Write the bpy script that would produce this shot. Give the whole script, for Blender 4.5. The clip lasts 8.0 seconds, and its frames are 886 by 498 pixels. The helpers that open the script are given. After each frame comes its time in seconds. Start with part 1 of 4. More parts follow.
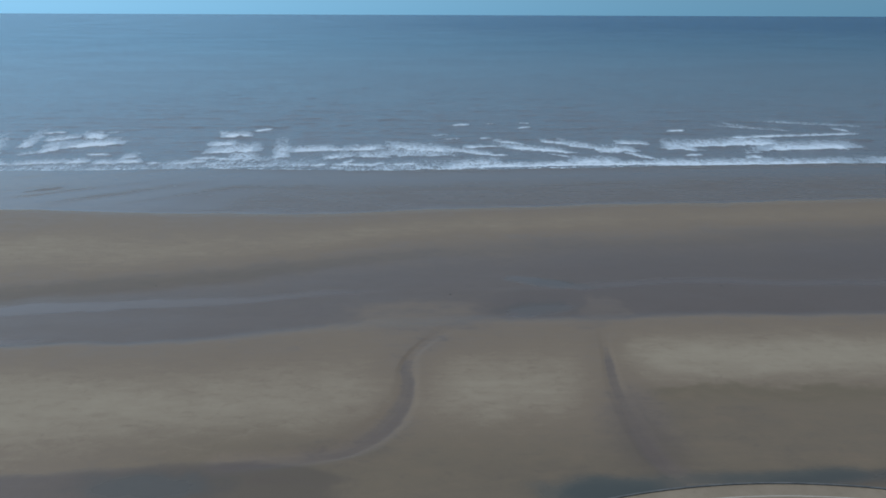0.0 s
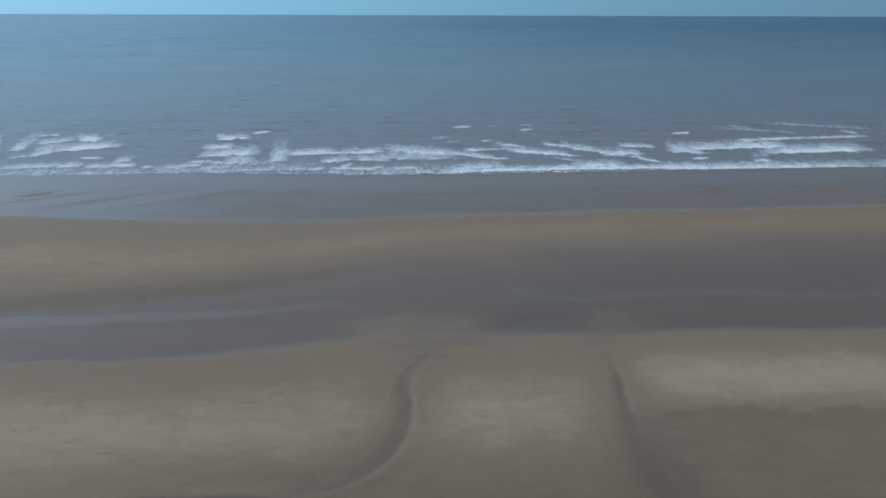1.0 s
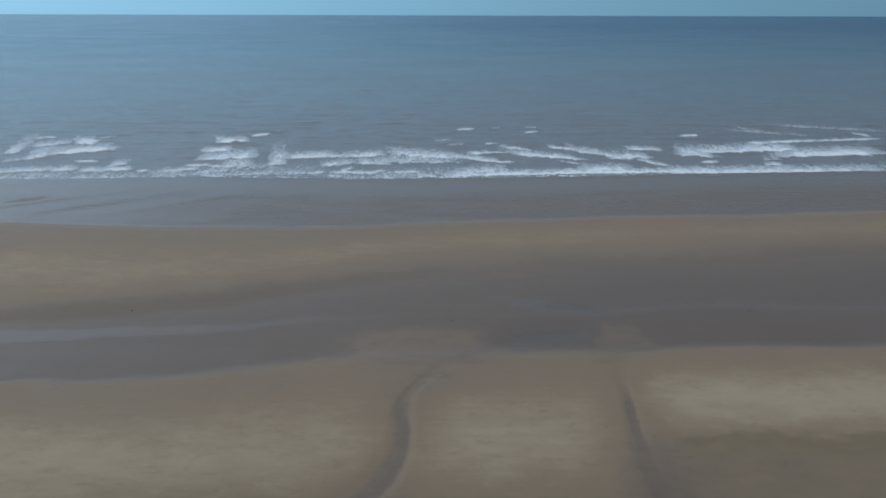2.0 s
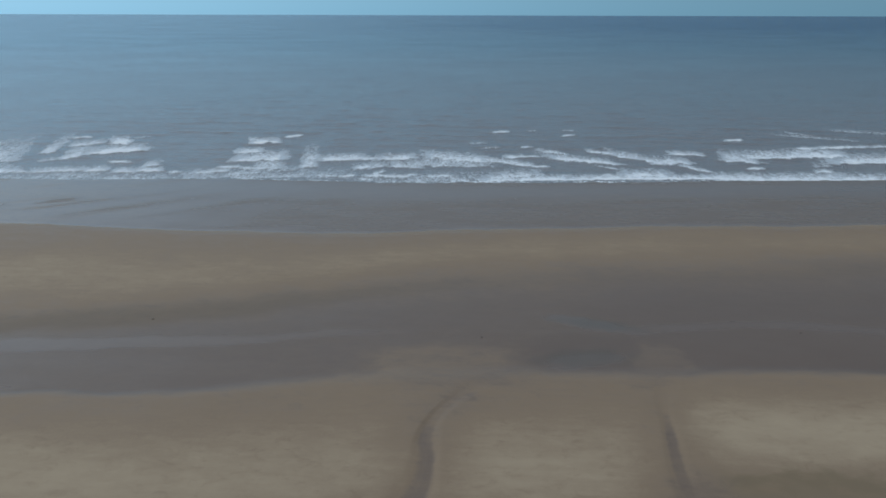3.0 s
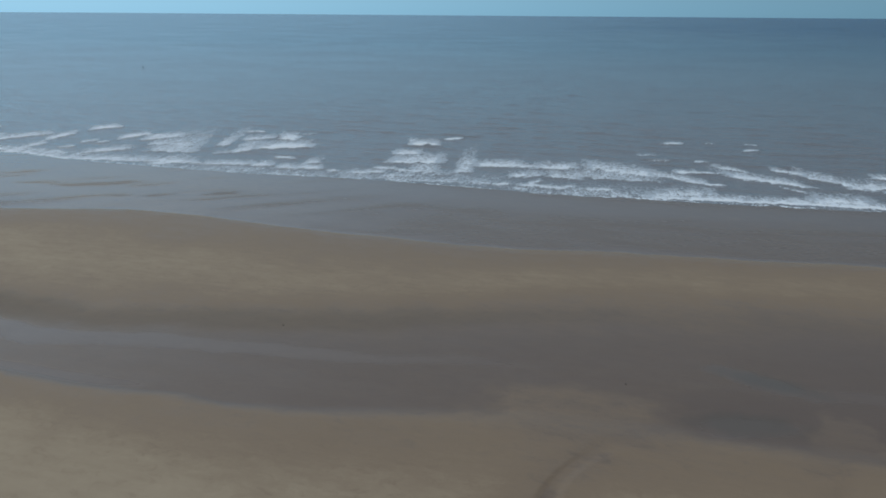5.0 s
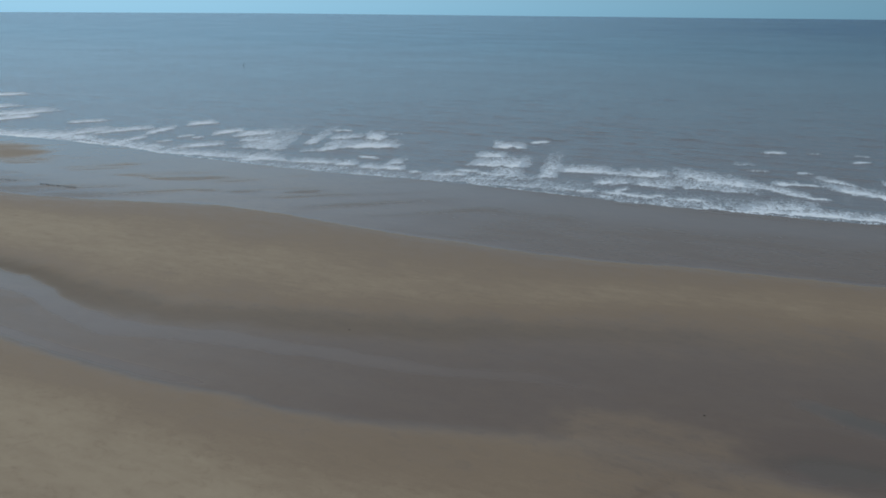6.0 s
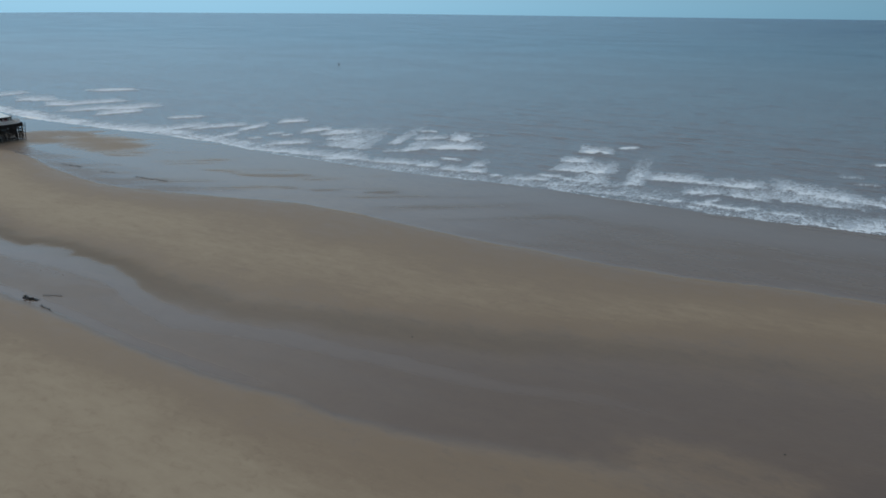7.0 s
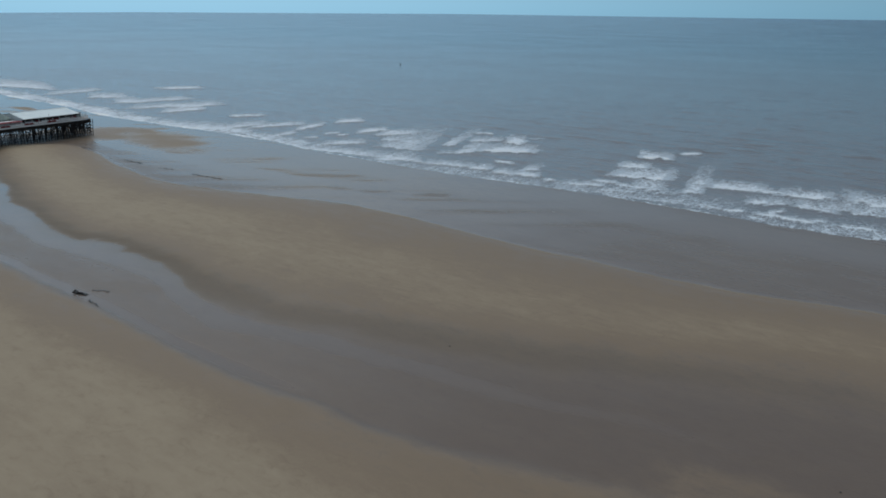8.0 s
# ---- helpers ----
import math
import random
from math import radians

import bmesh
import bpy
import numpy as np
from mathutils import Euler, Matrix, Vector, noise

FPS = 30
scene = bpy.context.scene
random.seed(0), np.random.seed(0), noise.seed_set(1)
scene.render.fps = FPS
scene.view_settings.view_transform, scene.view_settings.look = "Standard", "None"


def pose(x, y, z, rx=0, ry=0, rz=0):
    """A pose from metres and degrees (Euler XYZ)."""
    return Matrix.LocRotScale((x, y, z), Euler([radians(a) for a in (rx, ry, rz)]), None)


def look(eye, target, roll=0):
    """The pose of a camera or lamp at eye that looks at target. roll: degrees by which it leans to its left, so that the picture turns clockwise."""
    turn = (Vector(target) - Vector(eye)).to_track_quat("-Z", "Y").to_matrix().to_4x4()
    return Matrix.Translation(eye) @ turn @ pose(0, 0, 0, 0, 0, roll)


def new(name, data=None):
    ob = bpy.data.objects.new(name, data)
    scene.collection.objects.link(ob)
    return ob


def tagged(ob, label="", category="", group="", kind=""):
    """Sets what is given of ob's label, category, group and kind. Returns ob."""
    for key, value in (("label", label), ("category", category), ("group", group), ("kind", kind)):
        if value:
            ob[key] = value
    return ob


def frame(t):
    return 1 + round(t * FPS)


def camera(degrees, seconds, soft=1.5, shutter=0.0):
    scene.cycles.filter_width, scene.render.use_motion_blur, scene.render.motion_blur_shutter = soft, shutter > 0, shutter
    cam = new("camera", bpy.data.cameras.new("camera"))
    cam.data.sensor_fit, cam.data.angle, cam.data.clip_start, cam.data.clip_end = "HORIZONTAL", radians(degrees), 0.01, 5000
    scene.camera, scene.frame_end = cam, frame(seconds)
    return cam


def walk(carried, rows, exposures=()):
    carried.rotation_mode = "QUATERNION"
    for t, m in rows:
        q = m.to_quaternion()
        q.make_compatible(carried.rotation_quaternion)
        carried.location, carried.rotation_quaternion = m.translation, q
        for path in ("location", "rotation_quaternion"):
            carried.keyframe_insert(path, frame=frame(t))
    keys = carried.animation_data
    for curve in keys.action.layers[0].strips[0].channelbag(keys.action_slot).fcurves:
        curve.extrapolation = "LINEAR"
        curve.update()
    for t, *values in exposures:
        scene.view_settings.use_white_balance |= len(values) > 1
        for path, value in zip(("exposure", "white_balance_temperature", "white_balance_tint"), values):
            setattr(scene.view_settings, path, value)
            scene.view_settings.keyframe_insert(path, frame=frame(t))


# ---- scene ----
cam = camera(62.58, 8.0, soft=1.7)


def aim(x, y, z, yaw, pitch, roll):
    """A level drone pose: heading, tilt and lean in degrees."""
    return pose(x, y, z, 90 + pitch, 0, yaw) @ pose(0, 0, 0, 0, 0, roll)


walk(cam, [
    (0.0, aim(0.00, 0.00, 60.00, 0.00, -18.59, 0.22)),
    (0.5, aim(0.18, 3.49, 59.94, 0.08, -18.58, 0.20)),
    (1.0, aim(0.35, 7.10, 59.89, 0.13, -18.57, 0.18)),
    (2.5, aim(1.13, 18.08, 59.74, 1.18, -18.56, 0.10)),
    (3.0, aim(1.50, 21.70, 59.77, 3.32, -18.57, 0.11)),
    (3.5, aim(2.07, 25.21, 59.83, 5.73, -18.56, 0.12)),
    (4.0, aim(2.57, 28.94, 59.85, 8.63, -18.56, 0.15)),
    (4.5, aim(2.86, 32.29, 59.78, 12.68, -18.55, 0.18)),
    (6.0, aim(4.47, 41.37, 59.64, 23.87, -18.52, 0.27)),
    (6.5, aim(5.25, 44.29, 59.67, 27.57, -18.52, 0.29)),
    (7.0, aim(5.97, 47.11, 59.71, 31.19, -18.52, 0.31)),
    (7.5, aim(6.49, 49.77, 59.77, 34.53, -18.52, 0.32)),
    (8.0, aim(6.78, 52.28, 59.84, 36.11, -18.53, 0.34)),
], [(0.0, -0.16, 5850, 9), (0.5, -0.17, 5970, 9), (1.0, -0.17, 6090, 9), (2.5, -0.18, 6350, 10), (4.0, -0.26, 6420, 10), (6.0, -0.35, 6500, 10), (8.0, -0.42, 6500, 10)])

# ---- sky and light: bright, thinly overcast afternoon over the sea ----
world = bpy.data.worlds.new("sky")
scene.world = world
world.use_nodes = True
wn, wl = world.node_tree.nodes, world.node_tree.links
wn.clear()
SUN_EL, SUN_AZ = radians(48), radians(-60)  # azimuth clockwise from +y
sky = wn.new("ShaderNodeTexSky")
sky.sky_type, sky.sun_disc = "NISHITA", False
sky.sun_elevation, sky.sun_rotation = SUN_EL, SUN_AZ
sky.altitude, sky.air_density, sky.dust_density, sky.ozone_density = 20, 1.0, 1.2, 2.5
# thin high cloud: pale blue low over the sea, whiter overhead
way_up = wn.new("ShaderNodeSeparateXYZ")
heading = wn.new("ShaderNodeTexCoord")
wl.new(heading.outputs["Generated"], way_up.inputs[0])
veil = wn.new("ShaderNodeValToRGB")
veil.color_ramp.elements[0].position, veil.color_ramp.elements[0].color = 0.0, (2.7, 6.4, 9.2, 1)
veil.color_ramp.elements[1].position, veil.color_ramp.elements[1].color = 0.75, (5.2, 5.8, 6.3, 1)
for height, tint in ((0.06, (2.05, 5.0, 7.6, 1)), (0.14, (2.20, 4.5, 6.6, 1)), (0.28, (4.1, 5.7, 7.2, 1))):
    veil.color_ramp.elements.new(height).color = tint
wl.new(way_up.outputs["Z"], veil.inputs["Fac"])
cloud_tint = wn.new("ShaderNodeMix")
cloud_tint.data_type = "RGBA"
cloud_tint.inputs[0].default_value = 0.80
# the cloud glows softly round the hidden sun
facing = wn.new("ShaderNodeVectorMath")
facing.operation = "DOT_PRODUCT"
facing.inputs[1].default_value = (math.sin(SUN_AZ) * math.cos(SUN_EL), math.cos(SUN_AZ) * math.cos(SUN_EL), math.sin(SUN_EL))
wl.new(heading.outputs["Generated"], facing.inputs[0])
half_turn = wn.new("ShaderNodeMath")
half_turn.operation = "MULTIPLY_ADD"
half_turn.inputs[1].default_value = half_turn.inputs[2].default_value = 0.5
wl.new(facing.outputs["Value"], half_turn.inputs[0])
aureole = wn.new("ShaderNodeMath")
aureole.operation = "POWER"
aureole.inputs[1].default_value = 4.0
wl.new(half_turn.outputs[0], aureole.inputs[0])
glow = wn.new("ShaderNodeMath")
glow.operation = "MULTIPLY_ADD"
glow.inputs[1].default_value, glow.inputs[2].default_value = 1.90, 0.40
wl.new(aureole.outputs[0], glow.inputs[0])
bright_veil = wn.new("ShaderNodeVectorMath")
bright_veil.operation = "SCALE"
wl.new(veil.outputs["Color"], bright_veil.inputs[0])
wl.new(glow.outputs[0], bright_veil.inputs["Scale"])
wl.new(bright_veil.outputs[0], cloud_tint.inputs[7])
sky_out = wn.new("ShaderNodeBackground")
sky_out.inputs["Strength"].default_value = 0.10
world_out = wn.new("ShaderNodeOutputWorld")
wl.new(sky.outputs[0], cloud_tint.inputs[6])
wl.new(cloud_tint.outputs[2], sky_out.inputs["Color"])
wl.new(sky_out.outputs[0], world_out.inputs["Surface"])

sun = new("sun", bpy.data.lights.new("sun", "SUN"))
sun.data.energy, sun.data.angle, sun.data.color = 0.75, radians(28), (1.0, 0.92, 0.78)
sun_way = Vector((math.sin(SUN_AZ) * math.cos(SUN_EL), math.cos(SUN_AZ) * math.cos(SUN_EL), math.sin(SUN_EL)))
sun.matrix_world = look(sun_way * 300, (0, 0, 0))

# ---- materials ----


class Nodes:
    """Small helper that writes a node material line by line."""

    def __init__(self, name):
        self.mat = bpy.data.materials.new(name)
        self.mat.use_nodes = True
        self.t = self.mat.node_tree
        self.t.nodes.clear()
        self.out = self.t.nodes.new("ShaderNodeOutputMaterial")
        self.bsdf = self.t.nodes.new("ShaderNodeBsdfPrincipled")
        self.t.links.new(self.bsdf.outputs[0], self.out.inputs["Surface"])
        self.where = self.t.nodes.new("ShaderNodeTexCoord").outputs["Object"]

    def put(self, socket, value):
        if isinstance(value, bpy.types.NodeSocket):
            self.t.links.new(value, socket)
        else:
            socket.default_value = (*value, 1) if isinstance(value, tuple) and len(value) == 3 and socket.type == "RGBA" else value

    def noise(self, scale, detail=4.0, rough=0.55, stretch=(1, 1, 1), turn=0.0, distort=0.0):
        m = self.t.nodes.new("ShaderNodeMapping")
        m.inputs["Scale"].default_value = stretch
        m.inputs["Rotation"].default_value = (0, 0, radians(turn))
        self.t.links.new(self.where, m.inputs["Vector"])
        n = self.t.nodes.new("ShaderNodeTexNoise")
        n.inputs["Scale"].default_value, n.inputs["Detail"].default_value = scale, detail
        n.inputs["Roughness"].default_value, n.inputs["Distortion"].default_value = rough, distort
        self.t.links.new(m.outputs[0], n.inputs["Vector"])
        return n.outputs["Fac"]

    def attr(self, name):
        a = self.t.nodes.new("ShaderNodeAttribute")
        a.attribute_name = name
        return a.outputs["Fac"]

    def step(self, value, lo, hi, a=0.0, b=1.0, smooth=True):
        r = self.t.nodes.new("ShaderNodeMapRange")
        r.interpolation_type = "SMOOTHSTEP" if smooth else "LINEAR"
        for i, v in enumerate((value, lo, hi, a, b)):
            self.put(r.inputs[i], v)
        return r.outputs[0]

    def math(self, op, a, b=0.0, c=0.0):
        n = self.t.nodes.new("ShaderNodeMath")
        n.operation = op
        for i, v in enumerate((a, b, c)):
            self.put(n.inputs[i], v)
        return n.outputs[0]

    def mix(self, fac, a, b, kind="MIX"):
        n = self.t.nodes.new("ShaderNodeMix")
        n.data_type, n.blend_type = "RGBA", kind
        self.put(n.inputs[0], fac)
        self.put(n.inputs[6], a)
        self.put(n.inputs[7], b)
        return n.outputs[2]

    def bump(self, height, strength, distance, below=None):
        n = self.t.nodes.new("ShaderNodeBump")
        n.inputs["Strength"].default_value, n.inputs["Distance"].default_value = strength, distance
        self.t.links.new(height, n.inputs["Height"])
        if below is not None:
            self.t.links.new(below, n.inputs["Normal"])
        return n.outputs[0]

    def done(self, color, rough, metal=0.0, normal=None, ior=None, spec=None):
        self.put(self.bsdf.inputs["Base Color"], color)
        self.put(self.bsdf.inputs["Roughness"], rough)
        self.put(self.bsdf.inputs["Metallic"], metal)
        if ior:
            self.put(self.bsdf.inputs["IOR"], ior)
        if spec is not None:
            self.put(self.bsdf.inputs["Specular IOR Level"], spec)
        if normal is not None:
            self.t.links.new(normal, self.bsdf.inputs["Normal"])
        return self.mat


def sand_material():
    n = Nodes("beach_sand")
    wet, film, dark = n.attr("wet"), n.attr("film"), n.attr("silt")
    broad = n.noise(0.035, 5, 0.55, (1, 1.6, 1), 6)
    patch = n.noise(0.16, 6, 0.6, (1, 1.8, 1), -8)
    grain = n.noise(1.3, 6, 0.7)
    fine = n.noise(7.0, 3, 0.6)
    # uneven drying: broad patches, streaks, damp blotches and scuffs, all fading where the sand is soaked
    uneven = n.math("MULTIPLY", n.math("SUBTRACT", patch, 0.5), 0.34)
    for noise_, amount in ((broad, 0.35), (grain, 0.18), (n.noise(0.42, 5, 0.6, (0.35, 1.6, 1), -32), 0.22)):
        uneven = n.math("ADD", uneven, n.math("MULTIPLY", n.math("SUBTRACT", noise_, 0.5), amount))
    uneven = n.math("ADD", uneven, n.math("MULTIPLY", n.step(n.noise(0.33, 5, 0.65, (1, 1.5, 1), 20, 0.8), 0.50, 0.72), 0.10))
    uneven = n.math("SUBTRACT", uneven, n.math("MULTIPLY", n.step(n.noise(0.21, 6, 0.7, (1, 1.4, 1), -25, 0.8), 0.50, 0.72), 0.06))
    w = n.math("ADD", wet, n.math("MULTIPLY", uneven, n.step(wet, 0.58, 0.86, 1.0, 0.35)))
    w = n.step(w, 0.0, 1.0, smooth=False)
    dry = n.mix(grain, (0.349, 0.281, 0.200), (0.403, 0.329, 0.238))
    damp = n.mix(patch, (0.226, 0.168, 0.116), (0.266, 0.201, 0.141))
    soaked = n.mix(broad, (0.130, 0.098, 0.080), (0.160, 0.122, 0.099))
    col = n.mix(n.step(w, 0.0, 0.5), dry, damp)
    col = n.mix(n.step(w, 0.45, 0.95), col, soaked)
    col = n.mix(n.math("MULTIPLY", dark, n.step(patch, 0.1, 0.55)), col, (0.170, 0.140, 0.094))
    col = n.mix(n.math("MULTIPLY", n.attr("pool"), 0.85), col, (0.060, 0.072, 0.066))
    f = n.math("ADD", film, n.math("MULTIPLY", n.math("SUBTRACT", n.noise(0.09, 5, 0.6, (0.55, 1.9, 1), 4), 0.5), 0.5))
    f = n.math("MULTIPLY", n.step(f, 0.15, 0.85), n.step(film, 0.02, 0.2))
    rough = n.mix(dark, n.step(w, 0.0, 0.8, 0.72, 0.36), (0.88, 0.88, 0.88))
    rough = n.mix(f, rough, (0.06, 0.06, 0.06))
    ripple = n.noise(0.9, 4, 0.6, (1, 3.2, 1), 5)
    height = n.math("ADD", ripple, n.math("MULTIPLY", fine, 0.3))
    nor = n.bump(n.math("MULTIPLY", height, n.step(f, 0.0, 0.8, 1.0, 0.05)), 0.35, 0.10)
    return n.done(col, rough, normal=nor, ior=1.33, spec=n.math("MULTIPLY", n.mix(f, n.step(w, 0.2, 0.8, 0.16, 0.30), (0.5, 0.5, 0.5)), n.step(dark, 0.0, 1.0, 1.0, 0.3)))


def sea_material():
    n = Nodes("sea_water")
    foam, depth = n.attr("foam"), n.attr("depth")
    shoal = n.mix(n.noise(0.02, 4, 0.5, (0.5, 1.5, 1)), (0.170, 0.166, 0.174), (0.204, 0.198, 0.203))
    deep = n.mix(n.noise(0.004, 4, 0.5, (0.5, 2, 1)), (0.014, 0.054, 0.090), (0.024, 0.068, 0.104))
    body = n.mix(n.step(depth, 0.0, 1.0, smooth=False), shoal, deep)
    # deep blue painted over the far water for its dim sky reflection
    body = n.mix(n.attr("far_dim"), body, (0.002, 0.050, 0.130))
    # lace and clots of foam drawn out seaward, and the milky water that it leaves behind
    lace = n.noise(1.1, 6, 0.72, (0.8, 0.45, 1), 25, 0.8)
    clot = n.noise(0.20, 4, 0.6, (0.9, 0.36, 1), 12, 0.6)
    wisp = n.noise(0.55, 5, 0.65, (1.0, 0.13, 1), 14, 0.3)
    torn = n.math("ADD", n.math("MULTIPLY", n.math("SUBTRACT", lace, 0.5), 3.1), n.math("MULTIPLY", n.math("SUBTRACT", clot, 0.5), 1.1))
    torn = n.math("ADD", torn, n.math("MULTIPLY", n.math("SUBTRACT", wisp, 0.5), 0.75))
    white = n.math("MULTIPLY", n.step(n.math("MULTIPLY_ADD", foam, 1.65, torn), 0.42, 0.92), n.step(foam, 0.04, 0.28))
    milk = n.math("MULTIPLY", n.step(n.math("MULTIPLY_ADD", torn, 0.55, n.attr("milk")), -0.05, 0.80), 0.92)
    milk = n.math("MULTIPLY", milk, n.step(n.attr("milk"), 0.0, 0.30))
    # thick along the lips, thin and bluish behind them
    froth = n.mix(n.step(foam, 0.55, 0.9), (0.82, 0.90, 0.97), (0.94, 0.97, 0.98))
    col = n.mix(white, n.mix(milk, body, (0.56, 0.65, 0.73)), froth)
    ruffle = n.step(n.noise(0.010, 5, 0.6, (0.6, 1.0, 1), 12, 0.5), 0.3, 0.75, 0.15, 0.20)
    ruffle = n.math("ADD", ruffle, n.math("MULTIPLY", n.attr("far_dim"), 0.04))
    rough = n.mix(n.math("MAXIMUM", white, n.math("MULTIPLY", milk, 0.6)), ruffle, (0.75, 0.75, 0.75))
    swell = n.noise(0.15, 4, 0.55, (0.20, 1.30, 1), 2, 0.4)
    chop = n.noise(0.55, 5, 0.6, (0.45, 1.5, 1), -4)
    roll = n.noise(0.030, 3, 0.55, (0.30, 1.5, 1), -3, 0.4)
    nor = n.bump(roll, 0.06, 4.0)
    nor = n.bump(n.noise(0.075, 3, 0.5, (0.22, 1.25, 1), -2, 0.5), 0.30, 2.0, nor)
    nor = n.bump(swell, 0.58, 1.2, nor)
    nor = n.bump(n.math("MULTIPLY", chop, n.math("ADD", 1.0, n.math("MULTIPLY", n.attr("far_dim"), 2.5))), 0.62, 0.5, nor)
    nor = n.bump(white, 0.5, 0.3, nor)
    # reflection turned down by hand where the far colour is darkened
    return n.done(col, rough, normal=nor, ior=1.33, spec=n.step(n.attr("far_dim"), 0.0, 1.0, 0.5, 0.2))


def plain_material(name, a, b, rough, scale=2.0, metal=0.0, relief=0.02):
    n = Nodes(name)
    big, small = n.noise(scale, 5, 0.6), n.noise(scale * 9, 4, 0.65)
    col = n.mix(n.step(big, 0.3, 0.72), a, b)
    col = n.mix(n.step(small, 0.5, 0.85, 0.0, 0.35), col, tuple(c * 0.6 for c in a))
    return n.done(col, n.step(small, 0.2, 0.8, rough * 0.85, min(1.0, rough * 1.12)), metal, n.bump(small, 0.4, relief))


SAND = sand_material()
SEA = sea_material()
IRON = plain_material("rusted_iron", (0.016, 0.015, 0.016), (0.036, 0.028, 0.026), 0.75, 0.9)
DECK = plain_material("weathered_deck_boards", (0.24, 0.21, 0.20), (0.33, 0.30, 0.28), 0.8, 1.2)
WHITE = plain_material("white_paint", (0.70, 0.71, 0.72), (0.80, 0.81, 0.81), 0.55, 0.4)
ROOF = plain_material("pale_roof_sheet", (0.60, 0.71, 0.74), (0.70, 0.79, 0.81), 0.45, 0.25)
RED = plain_material("red_paint", (0.17, 0.022, 0.030), (0.24, 0.04, 0.045), 0.9, 0.8)
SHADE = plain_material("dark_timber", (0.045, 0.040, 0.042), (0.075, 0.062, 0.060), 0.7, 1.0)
GREEN = plain_material("grey_green_canvas", (0.20, 0.27, 0.25), (0.28, 0.34, 0.32), 0.7, 0.6)
WEED = plain_material("wet_black_weed", (0.012, 0.013, 0.010), (0.030, 0.028, 0.018), 0.35, 3.0)
STONE = plain_material("dark_stone", (0.045, 0.042, 0.040), (0.090, 0.082, 0.075), 0.6, 4.0)
CONCRETE = plain_material("sea_wall_concrete", (0.10, 0.10, 0.095), (0.17, 0.165, 0.155), 0.85, 0.5)
PALE_PAVING = plain_material("pale_paving_stone", (0.40, 0.35, 0.28), (0.50, 0.44, 0.36), 0.8, 0.6)
PAVING = plain_material("promenade_paving", (0.26, 0.20, 0.135), (0.34, 0.265, 0.185), 0.8, 0.12)
BUOY = plain_material("dark_buoy_paint", (0.05, 0.04, 0.04), (0.09, 0.06, 0.05), 0.5, 2.0)

# ---- the lie of the beach ----


def curve(points):
    """A smooth shore-parallel line y(x) through a few places."""
    xs, ys = np.array(points, float).T

    def at(x):
        reach = np.array([-8.0, -4.0, 0.0, 4.0, 8.0])
        return sum(w * np.interp(x + d, xs, ys) for d, w in zip(reach, (0.12, 0.23, 0.30, 0.23, 0.12)))
    return at


def ease(v, lo, hi):
    u = np.clip((v - lo) / (hi - lo), 0, 1)
    return u * u * (3 - 2 * u)


def wobble(x, y, scale, seed, octaves=4):
    """Cheap smooth noise in about -1..1 on arrays: sums of turned sines."""
    rng = np.random.RandomState(seed)
    total, amp, norm = 0.0, 1.0, 0.0
    for o in range(octaves):
        for _ in range(3):
            a, p = rng.uniform(0, 6.283), rng.uniform(0, 6.283, 2)
            k = 2 ** o / scale * rng.uniform(0.7, 1.4)
            u = (x * math.cos(a) + y * math.sin(a)) * k
            v = (-x * math.sin(a) + y * math.cos(a)) * k
            total = total + amp * np.sin(u * 6.283 + p[0] + 1.7 * np.sin(v * 2.9 + p[1])) / 3
        norm += amp * 0.6
        amp *= 0.55
    return total / norm


WATERLINE = curve([(-600, 284), (-449, 279), (-393, 272), (-330, 273), (-297, 276), (-257, 275), (-220, 271), (-150, 270), (-84, 275), (-40, 272), (3, 275), (47, 278), (93, 284), (139, 288), (179, 290), (400, 298)])
FLATS = curve([(-600, 214), (-360, 190), (-338, 197), (-329, 206), (-318, 215), (-297, 212), (-268, 204), (-242, 199.5), (-219, 196.5), (-198, 200), (-175, 207.5), (-149, 214), (-117, 214), (-88, 211), (-48, 210), (-15, 214), (20, 219), (57, 224), (93, 226), (145, 232), (400, 246)])
TROUGH_TOP = curve([(-600, 215), (-330, 188), (-300, 176), (-266, 163), (-238, 155), (-207, 148), (-186, 145.5), (-170, 148.5), (-146, 146), (-120, 143.5), (-97, 145), (-73, 151), (-51, 159), (-25, 167), (2, 177), (32, 182), (63, 185), (96, 190), (125, 196), (400, 214)])
TROUGH_LOW = curve([(-600, 135), (-177, 123), (-136, 122), (-97, 121), (-69, 121.5), (-54, 122), (-41, 125), (-20, 131), (10, 134), (37, 136), (91, 138), (400, 146)])
PUDDLES = curve([(-600, 70), (-120, 78), (-58, 82), (-37, 84), (-24, 86), (-15, 85), (-6, 78), (5, 76), (13, 80), (24, 81.5), (33, 80), (40, 82.5), (61, 84.5), (400, 92)])
GLEAM = curve([(-600, 205), (-330, 178), (-285, 165), (-262, 157), (-240, 149), (-215, 145), (-198, 143), (-180, 140.5), (-163, 142.8), (-150, 142.6), (-137, 141), (-122, 136.3), (-106, 134.6), (-90, 138), (-76, 139.6), (-57, 142.6), (-30, 147), (0, 150), (60, 156), (400, 160)])
